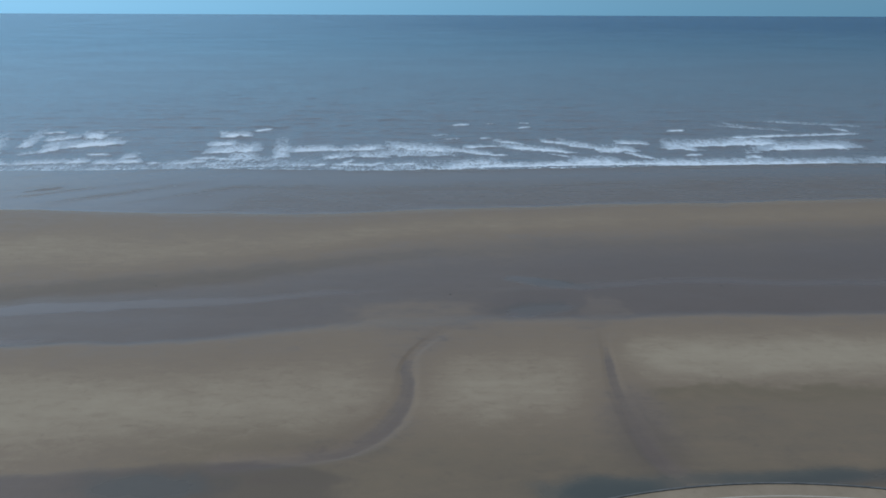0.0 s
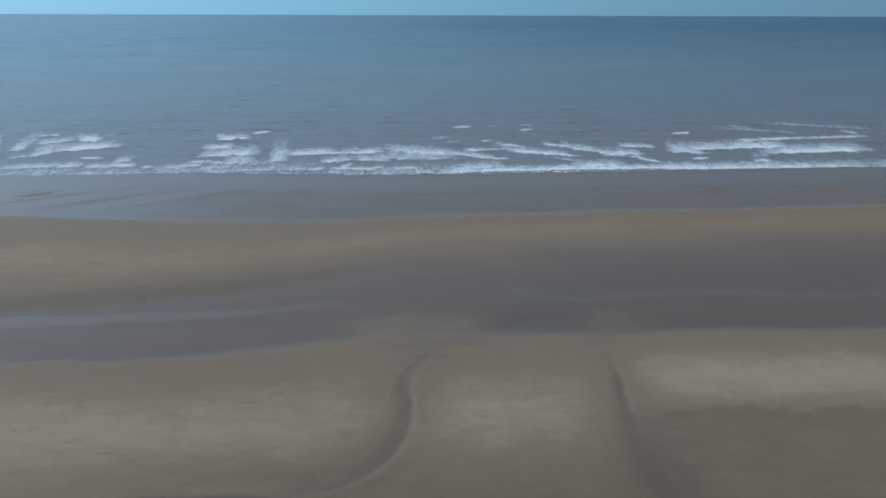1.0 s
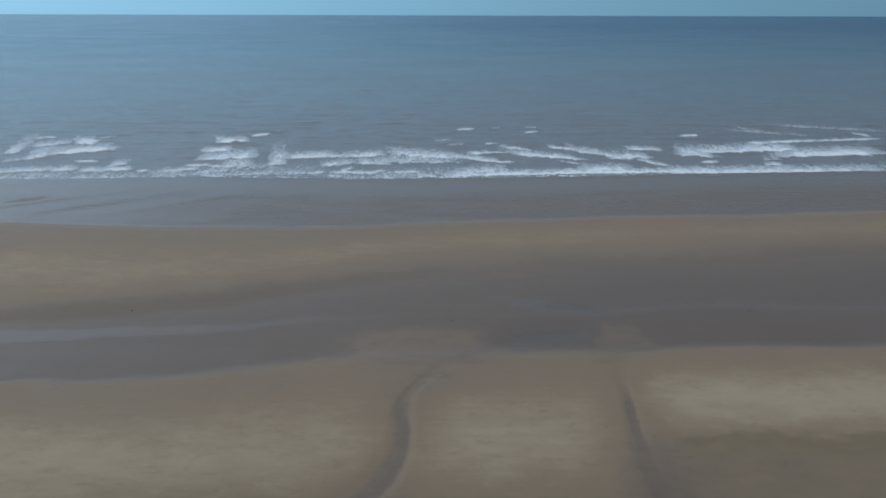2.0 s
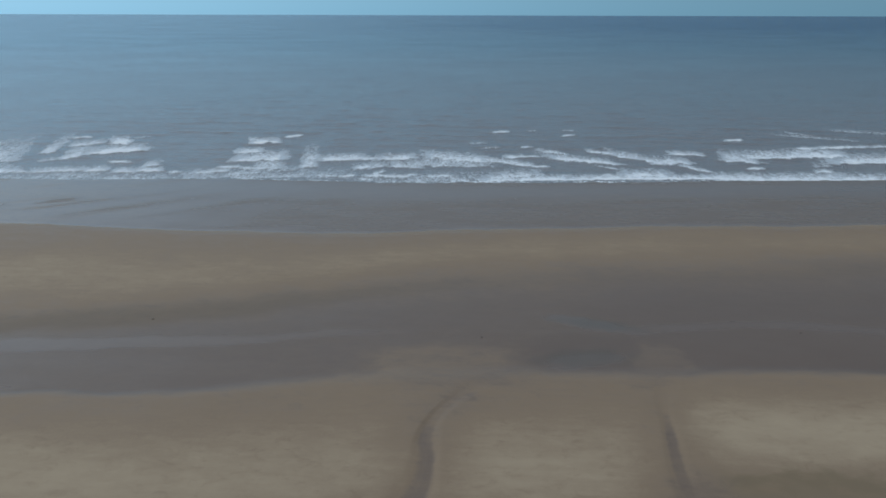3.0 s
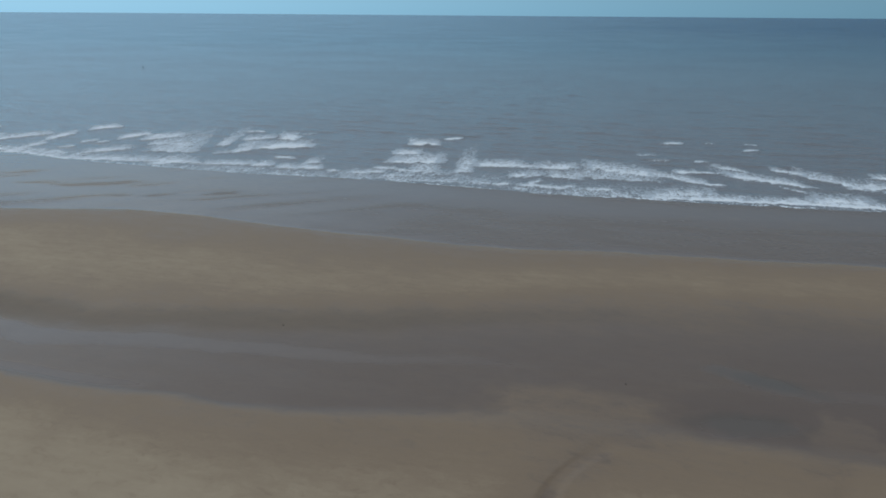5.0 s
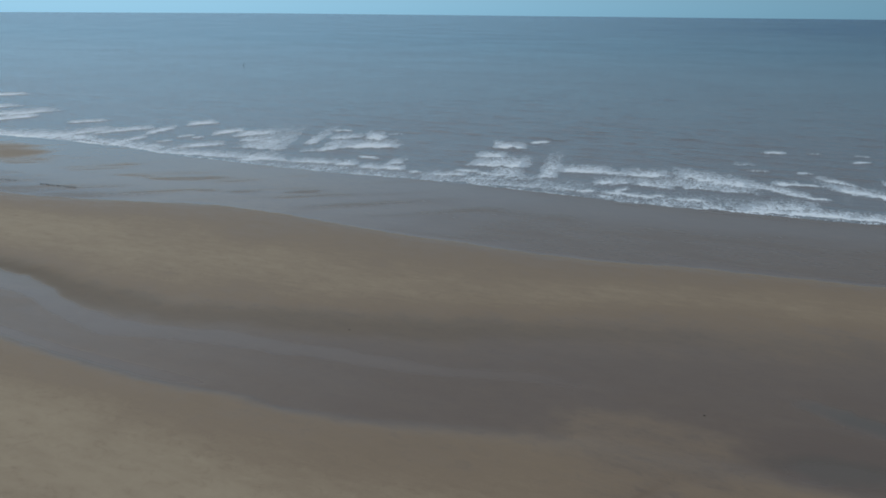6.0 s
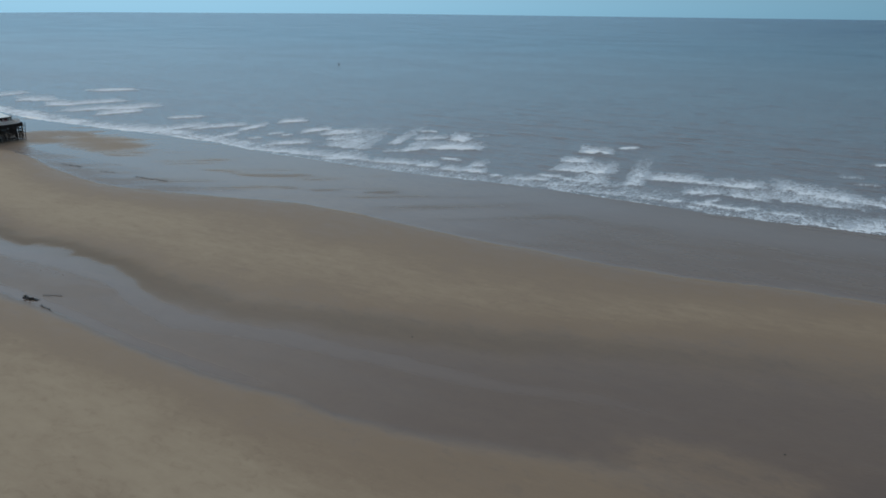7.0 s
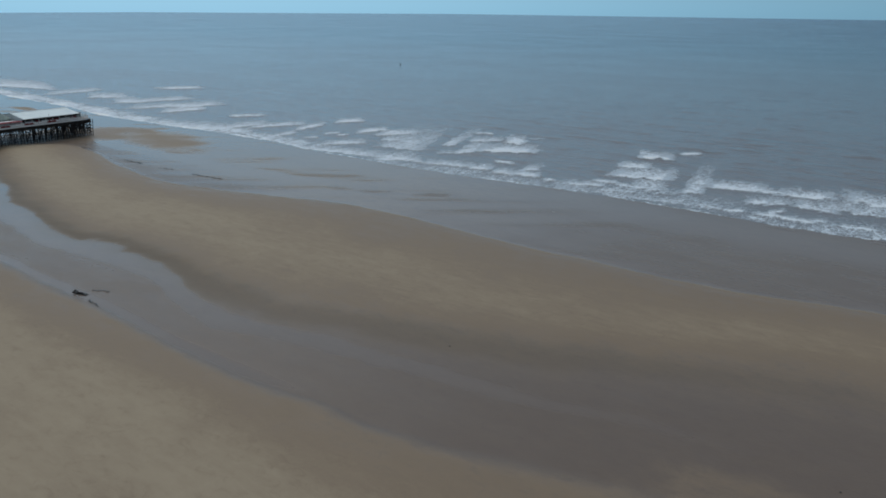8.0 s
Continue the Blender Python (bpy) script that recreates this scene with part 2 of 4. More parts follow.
# creeks: places along the middle line and half-widths
CREEK_A = [(5, 138, 3.0), (2.0, 130.5, 2.0), (-1.2, 125.5, 1.2), (-4.0, 121, 0.95), (-5.8, 116, 1.1), (-6.2, 111.8, 1.45), (-5.7, 107.3, 1.45), (-6.4, 100.3, 2.0), (-8.7, 93.9, 2.3), (-11.6, 90.0, 2.2), (-15.0, 87.6, 1.9), (-22, 86, 1.8), (-30, 85, 2.2)]
CREEK_B = [(34, 138, 3.5), (31.2, 128.5, 1.5), (30.0, 122.5, 0.85), (29.5, 117, 0.9), (28.6, 107.6, 1.2), (28.6, 99, 1.35), (29.1, 91, 1.45), (30.0, 86, 1.5), (32, 82, 1.6)]
STREAM = [(-345, 236), (-322, 229), (-293, 226), (-262, 226), (-226, 226), (-200, 228), (-175, 232), (-155, 239)]
SEA_LEVEL = -0.30


def near_line(x, y, points):
    """Distance to a bent line and how far along it (0..1)."""
    best, along = np.full(x.shape, 1e9), np.zeros(x.shape)
    for i in range(len(points) - 1):
        (ax, ay), (bx, by) = points[i], points[i + 1]
        dx, dy = bx - ax, by - ay
        k = np.clip(((x - ax) * dx + (y - ay) * dy) / (dx * dx + dy * dy), 0, 1)
        d = np.hypot(x - ax - k * dx, y - ay - k * dy)
        along = np.where(d < best, (i + k) / (len(points) - 1), along)
        best = np.minimum(best, d)
    return best, along


def winding(x, y, points):
    """Across and along a smooth winding line: signed distance, half-width there, how far along, and which bank is undercut."""
    p = np.array(points, float)
    dense = []
    for i in range(len(p) - 1):
        a, b, c, d = p[max(i - 1, 0)], p[i], p[i + 1], p[min(i + 2, len(p) - 1)]
        for u in np.arange(0, 1, 0.2):
            dense.append(0.5 * (2 * b + (c - a) * u + (2 * a - 5 * b + 4 * c - d) * u * u + (3 * b - a - 3 * c + d) * u ** 3))
    dense = np.array(dense + [p[-1]])
    way = np.unwrap(np.arctan2(np.gradient(dense[:, 1]), np.gradient(dense[:, 0])))
    bend = np.convolve(np.gradient(way), np.ones(5) / 5, "same")
    best = np.full(x.shape, 1e9)
    across, half, along, bank = (np.zeros(x.shape) for _ in range(4))
    count = len(dense) - 1
    for i in range(count):
        (ax, ay, wa), (bx, by, wb) = dense[i], dense[i + 1]
        dx, dy = bx - ax, by - ay
        k = np.clip(((x - ax) * dx + (y - ay) * dy) / (dx * dx + dy * dy), 0, 1)
        d = np.hypot(x - ax - k * dx, y - ay - k * dy)
        closer = d < best
        best = np.where(closer, d, best)
        side = np.sign(dx * (y - ay) - dy * (x - ax))
        across = np.where(closer, side * d, across)
        half = np.where(closer, wa + k * (wb - wa), half)
        along = np.where(closer, (i + k) / count, along)
        bank = np.where(closer, bend[i] + k * (bend[i + 1] - bend[i]), bank)
    return across, half, along, np.clip(-bank * 9, -1, 1)


def blot(x, y, cx, cy, rx, ry, turn=0.0, soft=0.5):
    c, s = math.cos(radians(turn)), math.sin(radians(turn))
    u, v = ((x - cx) * c + (y - cy) * s) / rx, (-(x - cx) * s + (y - cy) * c) / ry
    r = np.hypot(u, v) + 0.22 * wobble(x, y, max(rx, ry) * 0.9, int(abs(cx) + abs(cy)))
    return 1 - ease(r, 1 - soft, 1 + soft)


def beach(x, y):
    """Height of the sand, and how wet, how filmed with water and how silty it is."""
    wig = 2.2 * wobble(x, y, 60, 3) + 0.8 * wobble(x, y, 13, 4)
    water, flats, top, low = WATERLINE(x) + 0.4 * wig, FLATS(x) + 0.4 * wig, TROUGH_TOP(x) + wig, TROUGH_LOW(x) + 0.35 * wig
    soft_top = np.interp(x, [-260, -150, -60, 60, 150], [4, 5, 16, 34, 30])
    bank = ease(y, top - soft_top * 0.3, top + soft_top) * (1 - ease(y, flats - 5, flats + 1))
    blur = np.interp(x, [-60, -25, 5, 30, 70], [0.0, 1.8, 1.6, 1.3, 1.0])
    lower = 1 - ease(y, low - 2.5 - blur, low + 1.2 + blur)
    trough = ease(y, low - 2 - blur, low + 1 + blur) * (1 - ease(y, top - soft_top * 0.75, top + soft_top * 0.75))
    flat = ease(y, flats - 1.5, flats + 1.0)
    ramp = np.interp(y - water, [-60, 0, 30, 300, 4000], [0.0, -0.30, -0.9, -4.0, -12.0])
    z = ramp + 0.45 * bank + 0.5 * lower - 0.05 * trough
    z = z + 0.05 * wobble(x, y, 35, 8) * (1 - flat)

    wet = 0.54 + 0 * x
    damp_foot = np.where(y > top + 1, np.exp(-((y - top - 1) / 4.6) ** 2), ease(y, top - 7, top - 1.5)) * (1 - 0.35 * ease(x, -150, -90) - 0.5 * ease(x, -70, 20))
    # seaward bank: damp sand, palest along its landward shoulder
    pale = np.exp(-((y - top - 0.42 * (flats - top)) / (0.29 * (flats - top) + 3)) ** 2)
    pale = pale * np.interp(x, [-300, -170, -60, 20, 150], [1.25, 1.05, 0.60, 0.65, 0.8])
    wet = wet + bank * (0.02 - 0.42 * pale) + 0.24 * damp_foot
    # lower beach: palest bands where it has drained longest
    crest = np.interp(x, [-200, -60, -15, 0, 20, 34, 60, 150], [92, 99, 102, 106, 109, 117, 118, 118])
    width = np.interp(x, [-200, -60, 0, 30, 60], [20, 14, 16, 11, 9.5])
    drained = np.exp(-((y - crest) / width) ** 2)
    left_pale = (1 - ease(y, 104, 121)) * (1 - ease(x, -90, -35))
    wet = wet + lower * (0.02 - 0.46 * np.maximum(drained * np.interp(x, [-60, -40, 28, 40], [1.0, 0.80, 0.80, 1.0]), 0.9 * left_pale))
    wet = wet + 0.05 * (1 - ease(y, 84, 99)) * lower * ease(x, -75, -30)
    wet = wet * (1 - trough) + trough * np.interp(x, [-200, -110, -50, 10, 40], [0.74, 0.80, 0.84, 0.84, 0.90])
    # its deepest, wettest part lies under the lower beach
    sump = trough * ease(x, 4, 16) * np.exp(-((y - low - 7) / 6) ** 2)
    wet = wet + 0.14 * sump
    puddle = 1 - ease(y + 0.4 * wig, PUDDLES(x) - 1.5, PUDDLES(x) + 2.5)
    puddle = puddle * (1 - blot(x, y, 2, 80, 12, 10, 0, 0.4))
    wet = np.maximum(wet, 0.85 * puddle)
    drift = y + 1.7 * wobble(x, y, 15, 21) + 0.7 * wobble(x, y, 4.5, 22)
    silt = ease(x, 31, 37) * (0.36 * (1 - ease(drift, 105.5, 108.0)) + 0.22 * np.exp(-((drift - 105) / 2.6) ** 2))
    silt = np.maximum.reduce([silt, 0.45 * damp_foot, 0.42 * (1 - ease(y + 0.6 * wig, 84, 101)) * ease(x, -60, -20)])
    # creeks that drain the lower beach, and the fans they lay down in the trough
    film = 0 * x
    sel = (x > -60) & (x < 60) & (y > 76) & (y < 146)
    for line, depth in ((CREEK_A, 1.0), (CREEK_B, 0.58)):
        across, half, k, bank = winding(x[sel], y[sel], line)
        d = np.abs(across) + 0.10 * wobble(x[sel], y[sel], 5, 31)
        # the outer bank of each bend is undercut and sharp, the inner one slopes in gently
        steep = 0.5 + (0.5 * depth * np.sign(across) * bank)
        cut = 1 - ease(d, half * (0.10 + 0.55 * steep), half * (2.1 - 0.85 * steep))
        ends = np.interp(k, [0.0, 0.08, 0.25, 0.38, 0.88, 1.0], [0.0, 0.15, 0.6, 1.0, 1.0, 0.2])
        z[sel] -= 0.24 * lower[sel] * cut * ends * depth
        halo = np.exp(-(d / 5.5) ** 2) * lower[sel] * ends
        wet[sel] = np.maximum(wet[sel] + 0.26 * halo, (0.71 + 0.08 * steep) * cut * ends)
        film[sel] = np.maximum(film[sel], 0.10 * cut * ends)
        silt[sel] = silt[sel] * (1 - cut)
    fans = np.maximum(blot(x, y, -5, 135.5, 15.0, 9.0, 6, 0.28) * ease(y, low - 9, low - 2), blot(x, y, 34.0, 138.5, 5.6, 8.5, 0, 0.25) * ease(y, low - 4, low + 2))
    wet = wet * (1 - fans) + fans * np.interp(x, [-10, 8, 25], [0.66, 0.72, 0.76])
    # water left standing in the trough
    glide = np.exp(-((y - GLEAM(x) - wig * 0.6) / np.interp(x, [-260, -180, -150, -128, -106, -85, -60, 60], [7, 4.4, 4.0, 2.8, 2.8, 2.8, 2.6, 3])) ** 2)
    glide = glide * np.interp(x, [-330, -110, -70, -45, 0, 45, 90, 200], [1.2, 1.2, 1.15, 0.7, 0.25, 0.55, 0.5, 0.3])
    basin = (1 - ease(x, -240, -200)) * ease(y, low + 4, low + 12) * (1 - ease(y, GLEAM(x) - 2, GLEAM(x) + 3))
    seam = np.exp(-((y - low - 2.2) / 1.7) ** 2) * ease(x, -215, -180) * (1 - ease(x, -95, -55)) * 0.80
    teal = np.maximum(0.6 * blot(x, y, 20, 139, 9, 3, 15), 0.8 * blot(x, y, 23, 155, 9, 2.6, -20)) * trough
    film = np.maximum.reduce([film, 0.20 * fans, glide * trough, 0.75 * basin, seam, teal, trough * (1 - fans) * np.interp(x, [-200, -100, -60, -20, 15], [0.34, 0.32, 0.28, 0.26, 0.19])])
    film = film * (1 - 0.8 * blot(x, y, -140, 132, 9, 3.2, 28, 0.4))
    film = np.maximum.reduce([film, blot(x, y, -172, 143.5, 10, 4.5, 10), blot(x, y, -106, 134.8, 12, 1.8, 4)])
    # tidal flats beside the waves
    combed = wobble((x * 0.80 + y * 0.60) * 0.16, (y * 0.80 - x * 0.60), 17, 61, 3)
    shine = 0.38 + (0.32 + 0.34 * combed) * (1 - ease(x, -150, -40)) + 0.25 * np.exp(-((y - flats - 1.0) / 1.2) ** 2)
    shine = shine + 0.25 * np.exp(-((y - water + 14) / 9) ** 2)
    # dull hollows of bare wet sand, and spits that have drained
    bars = np.maximum.reduce([
        blot(x, y, -135.5, 240.0, 6.5, 2.4, 35, 0.7), 0.75 * blot(x, y, -154, 231.3, 5.5, 2.2, 28, 0.7), 0.65 * blot(x, y, -165, 228, 4, 1.8, 25, 0.7), 0.5 * blot(x, y, -147, 233, 4, 1.5, 30, 0.7),
        0.8 * blot(x, y, -184, 239.5, 14, 3.0, 30, 0.7), 0.3 * blot(x, y, -212, 233, 20, 2.0, 14, 0.7)])
    spits = np.maximum.reduce([0.75 * blot(x, y, -296, 248.5, 30, 15, -18, 0.7), 0.7 * blot(x, y, -322, 236.5, 9, 4, 15, 0.7), blot(x, y, -452, 259, 12, 4, 0)])
    shine = shine + 0.45 * blot(x, y, 44, 265.5, 10, 1.4, 10)
    stream, _ = near_line(x, y, STREAM)
    scour = blot(x, y, -349, 210, 17, 34, -6, 0.3)
    flat = np.maximum(flat, scour)
    gully = ease(stream, 2.5, 6.5) * (1 - ease(y, flats + 16, flats + 27)) * (1 - ease(x, -205, -160)) * (1 - 0.5 * ease(y, flats + 6, flats + 18))
    shine = shine * (1 - 0.48 * gully) + 0.35 * (1 - ease(stream, 2.5, 5.0))
    # left flats get a paler sand colour standing in for mirrored bright sky
    wet = np.maximum(wet * (1 - flat), flat * (0.80 - 0.28 * (1 - ease(x, -200, -70)) - 0.20 * spits + 0.10 * bars + 0.28 * gully))
    dull = blot(x, y, -338, 222, 22, 40, -6, 0.35)
    film = np.maximum(film * (1 - flat), flat * shine * (1 - 0.85 * np.maximum(bars, spits)) * (1 - 0.75 * dull))
    z = z + 0.06 * spits * flat
    # still, murky pools against the sea wall and at the creek's mouth
    pool = np.maximum.reduce([blot(x, y, 22, 79.6, 10, 2.8, 4, 0.5), 0.9 * blot(x, y, 47, 82.2, 13, 1.9, 2, 0.5), 0.6 * blot(x, y, -38, 79.5, 9, 3.2, 0, 0.5), 0.45 * blot(x, y, 24, 155, 8, 2.2, -15, 0.6), 0.35 * blot(x, y, 20, 140, 8, 3, 10, 0.5)])
    film = np.maximum(film, 0.85 * pool)
    return z, np.clip(wet, 0, 1), np.clip(film, 0, 1), np.clip(silt * (1 - flat) * (1 - pool), 0, 1), np.clip(pool, 0, 1)


def spread(lo, a, b, hi, fine, grow=1.16):
    """Grid lines: even steps from a to b, ever longer ones out to lo and hi."""
    mid = list(np.arange(a, b + fine / 2, fine))
    left, right, s = [], [], fine
    while mid[-1] + sum(right) < hi:
        s *= grow
        right.append(s)
    s = fine
    while mid[0] - sum(left) > lo:
        s *= grow
        left.append(s)
    return np.array(list(mid[0] - np.cumsum(left))[::-1] + mid + list(mid[-1] + np.cumsum(right)))


def sheet(name, xs, ys, heights, fields, material):
    """A continuous sheet over the grid with named values at its corners."""
    nx, ny = len(xs), len(ys)
    gx, gy = np.meshgrid(xs, ys)
    mesh = bpy.data.meshes.new(name)
    mesh.vertices.add(nx * ny)
    mesh.vertices.foreach_set("co", np.column_stack([gx.ravel(), gy.ravel(), heights.ravel()]).astype(np.float32).ravel())
    i = (np.arange(ny - 1)[:, None] * nx + np.arange(nx - 1)[None, :]).ravel()
    quads = np.column_stack([i, i + 1, i + nx + 1, i + nx]).astype(np.int32)
    mesh.loops.add(quads.size)
    mesh.loops.foreach_set("vertex_index", quads.ravel())
    mesh.polygons.add(len(quads))
    mesh.polygons.foreach_set("loop_start", np.arange(0, quads.size, 4, dtype=np.int32))
    mesh.polygons.foreach_set("loop_total", np.full(len(quads), 4, dtype=np.int32))
    mesh.update(calc_edges=True)
    mesh.polygons.foreach_set("use_smooth", np.ones(len(quads), dtype=bool))
    for key, values in fields.items():
        a = mesh.attributes.new(key, "FLOAT", "POINT")
        a.data.foreach_set("value", values.astype(np.float32).ravel())
    mesh.materials.append(material)
    return new(name, mesh)


xs, ys = spread(-4600, -420, 260, 4600, 1.25), spread(-4600, 62, 290, 4350, 1.0)
# finer steps round the creeks
xs = np.concatenate([xs[xs < -36], np.arange(-35.5, -16, 0.5), np.arange(-16, 1.1, 0.25), np.arange(1.5, 26, 0.5), np.arange(26, 33.1, 0.25), np.arange(33.5, 62, 0.5), xs[xs > 62.5]])
ys = np.concatenate([ys[ys < 72], np.arange(72.5, 86, 0.5), np.arange(86, 124.1, 0.3), np.arange(124.5, 150, 0.5), ys[ys > 150.5]])
gx, gy = np.meshgrid(xs, ys)
z, wet, film, silt, pool = beach(gx, gy)
ground = sheet("ground", xs, ys, z, {"wet": wet, "film": film, "silt": silt, "pool": pool}, SAND)
tagged(ground, "rippled tidal beach of damp brown sand with wet troughs", "beach", kind="structure")

# ---- the sea ----
BREAKERS = []


def breaker(ax, ay, bx, by, sx, sy, strength):
    """A broken wave: its lip runs from a to b, its foam trails off along s."""
    BREAKERS.append((ax, ay, bx, by, sx, sy, strength))


breaker(-228.0, 328.1, -223.5, 330.1, -3.7, 5.3, 0.90)
breaker(-204.6, 295.6, -188.6, 298.7, -21.3, 50.7, 0.55)
breaker(-214.9, 309.8, -204.7, 313.6, -6.0, 12.4, 0.60)
breaker(-185.6, 314.7, -182.0, 319.0, -14.1, 41.5, 0.62)
breaker(-190.9, 352.0, -185.1, 354.3, -2.5, 4.5, 0.80)
breaker(-180.8, 332.6, -171.6, 339.4, -4.7, 11.2, 0.72)
breaker(-169.6, 303.4, -165.4, 309.8, -10.1, 27.1, 0.62)
breaker(-176.0, 299.1, -171.8, 303.1, -3.0, 6.7, 0.50)
breaker(-165.9, 338.7, -158.8, 339.6, -8.5, 17.0, 0.90)
breaker(-163.5, 314.9, -146.6, 323.4, -6.6, 15.1, 0.95)
breaker(-146.5, 299.3, -140.3, 300.1, -1.6, 3.2, 0.80)
breaker(-163.3, 353.9, -157.8, 357.8, -1.4, 3.0, 0.35)
breaker(-192.0, 278.0, -175.7, 281.0, -5.5, 9.7, 0.70)
breaker(-173.5, 279.2, -169.3, 279.7, -2.4, 3.7, 0.80)
breaker(-166.6, 280.1, -151.4, 283.9, -3.7, 7.8, 0.75)
breaker(-148.3, 282.3, -141.9, 285.0, -3.8, 8.9, 0.80)
breaker(-136.8, 281.7, -130.9, 283.4, -3.2, 7.7, 0.80)
breaker(-128.2, 283.7, -120.8, 285.6, -3.6, 7.7, 0.85)
breaker(-130.4, 291.6, -126.3, 295.2, -3.5, 11.7, 0.65)
breaker(-116.0, 282.2, -113.1, 283.5, -1.6, 3.8, 0.80)
breaker(-183.7, 266.5, -115.8, 271.9, -6.8, 13.5, 0.38)
breaker(-161.4, 265.6, -148.0, 266.3, -1.0, 1.7, 0.70)
breaker(-144.0, 266.8, -120.2, 272.3, -1.1, 2.1, 0.45)
breaker(-183.7, 266.5, -169.9, 265.5, -1.8, 2.5, 0.45)
breaker(-102.5, 342.3, -93.3, 346.3, -4.6, 12.7, 1.00)
breaker(-107.6, 353.3, -102.6, 350.9, -4.3, 10.2, 0.55)
breaker(-92.1, 361.3, -86.8, 365.1, -1.2, 4.6, 0.90)
breaker(-102.5, 321.2, -94.0, 324.7, -3.2, 9.9, 0.90)
breaker(-97.4, 304.2, -81.6, 309.5, -3.8, 18.6, 0.82)
breaker(-84.8, 289.9, -76.4, 292.9, -7.1, 20.8, 0.58)
breaker(-69.0, 293.8, -64.1, 296.5, -8.6, 43.6, 0.58)
breaker(-105.7, 282.5, -95.5, 285.7, -2.1, 6.7, 0.72)
breaker(-100.5, 292.1, -93.9, 293.9, -1.4, 4.0, 0.70)
breaker(-93.8, 281.0, -84.1, 284.1, -1.5, 5.7, 0.62)
breaker(-91.2, 291.2, -85.7, 292.8, -1.3, 4.0, 0.60)
breaker(-102.4, 275.4, -53.4, 280.3, -4.1, 15.0, 0.45)
breaker(-75.7, 287.1, -70.6, 291.6, -2.4, 8.9, 0.52)
breaker(-63.1, 307.3, -48.0, 312.5, -3.4, 12.4, 0.78)
breaker(-48.3, 311.3, -42.1, 313.2, -0.9, 5.6, 0.70)
breaker(-40.9, 311.1, -27.6, 314.9, -2.1, 11.4, 0.82)
breaker(-48.2, 293.3, -43.2, 297.0, -2.2, 9.1, 0.62)
breaker(-42.0, 295.1, -36.9, 298.7, -2.5, 12.4, 0.62)
breaker(-33.9, 298.1, -23.6, 297.3, -2.5, 12.3, 0.62)
breaker(-50.1, 279.8, -46.2, 282.1, -0.5, 2.7, 0.80)
breaker(-57.4, 281.7, -49.9, 279.8, -0.6, 2.7, 0.62)
breaker(-41.1, 281.8, -27.4, 281.6, -0.5, 3.6, 0.80)
breaker(-27.2, 283.4, -24.1, 284.7, -0.5, 4.6, 0.62)
breaker(-39.1, 284.8, -36.5, 288.9, -0.9, 5.7, 0.60)
breaker(-44.0, 274.3, -21.6, 271.9, -2.5, 12.2, 0.34)
breaker(-25.5, 301.1, 0.6, 301.2, -3.4, 26.3, 0.50)
breaker(-20.2, 317.0, 1.2, 309.6, -2.6, 16.0, 0.78)
breaker(-23.9, 275.0, 0.9, 277.9, -1.8, 16.2, 0.42)
breaker(-20.5, 282.4, -10.0, 283.7, -0.3, 4.6, 0.60)
breaker(2.7, 312.0, 21.0, 301.7, -3.8, 11.5, 0.68)
breaker(20.6, 301.6, 25.3, 302.2, 0.2, 2.5, 0.80)
breaker(10.7, 318.5, 18.0, 320.5, -0.9, 6.8, 0.80)
breaker(18.7, 320.6, 26.3, 322.7, 0.2, 3.5, 0.62)
breaker(5.6, 380.0, 11.7, 382.4, 0.1, 5.8, 0.95)
breaker(22.5, 387.0, 26.4, 387.5, 0.2, 3.4, 0.45)
breaker(40.3, 389.3, 44.4, 389.8, 0.3, 3.4, 0.45)
breaker(38.7, 373.1, 44.0, 375.3, 0.4, 3.9, 0.70)
breaker(18.2, 342.4, 21.9, 342.8, 0.2, 3.3, 0.55)
breaker(31.9, 316.6, 53.2, 308.6, -5.6, 13.7, 0.78)
breaker(25.9, 333.2, 35.8, 327.3, -1.3, 7.2, 0.62)
breaker(46.9, 333.4, 55.2, 328.5, -0.9, 7.2, 0.80)
breaker(4.9, 281.9, 20.6, 287.3, -0.9, 11.0, 0.62)
breaker(3.5, 277.4, 29.8, 281.4, -0.5, 7.9, 0.82)
breaker(29.7, 280.5, 55.8, 284.5, 0.1, 8.0, 0.80)
breaker(46.7, 303.8, 52.6, 298.6, -1.0, 4.8, 0.50)
breaker(-5.0, 350.2, 1.8, 351.1, -1.1, 6.9, 0.33)
breaker(0.1, 338.9, 6.7, 341.0, -0.0, 3.9, 0.33)
breaker(56.5, 325.2, 71.7, 310.8, -0.6, 15.8, 0.70)
breaker(69.5, 310.6, 82.4, 312.1, -1.9, 16.0, 0.66)
breaker(80.8, 330.4, 91.3, 329.4, 0.2, 8.3, 0.85)
breaker(78.9, 305.7, 86.4, 296.1, 0.1, 6.8, 0.70)
breaker(53.4, 287.7, 68.8, 288.6, 0.8, 12.1, 0.75)
breaker(53.2, 283.3, 87.3, 286.5, 0.9, 7.1, 0.85)
breaker(86.1, 285.5, 104.5, 285.2, 2.3, 10.8, 0.78)
breaker(102.5, 283.3, 130.6, 286.6, 3.8, 12.5, 0.82)
breaker(98.4, 318.2, 108.9, 315.3, 5.1, 23.0, 0.70)
breaker(109.2, 323.8, 130.0, 326.3, 1.2, 17.4, 0.72)
breaker(128.9, 327.3, 150.0, 329.9, 3.3, 17.8, 0.85)
breaker(139.0, 345.9, 146.0, 346.8, 1.2, 6.4, 0.70)
breaker(148.0, 348.2, 158.9, 349.6, 2.3, 5.3, 0.90)
breaker(107.7, 314.2, 114.1, 314.9, -3.0, 7.0, 0.42)
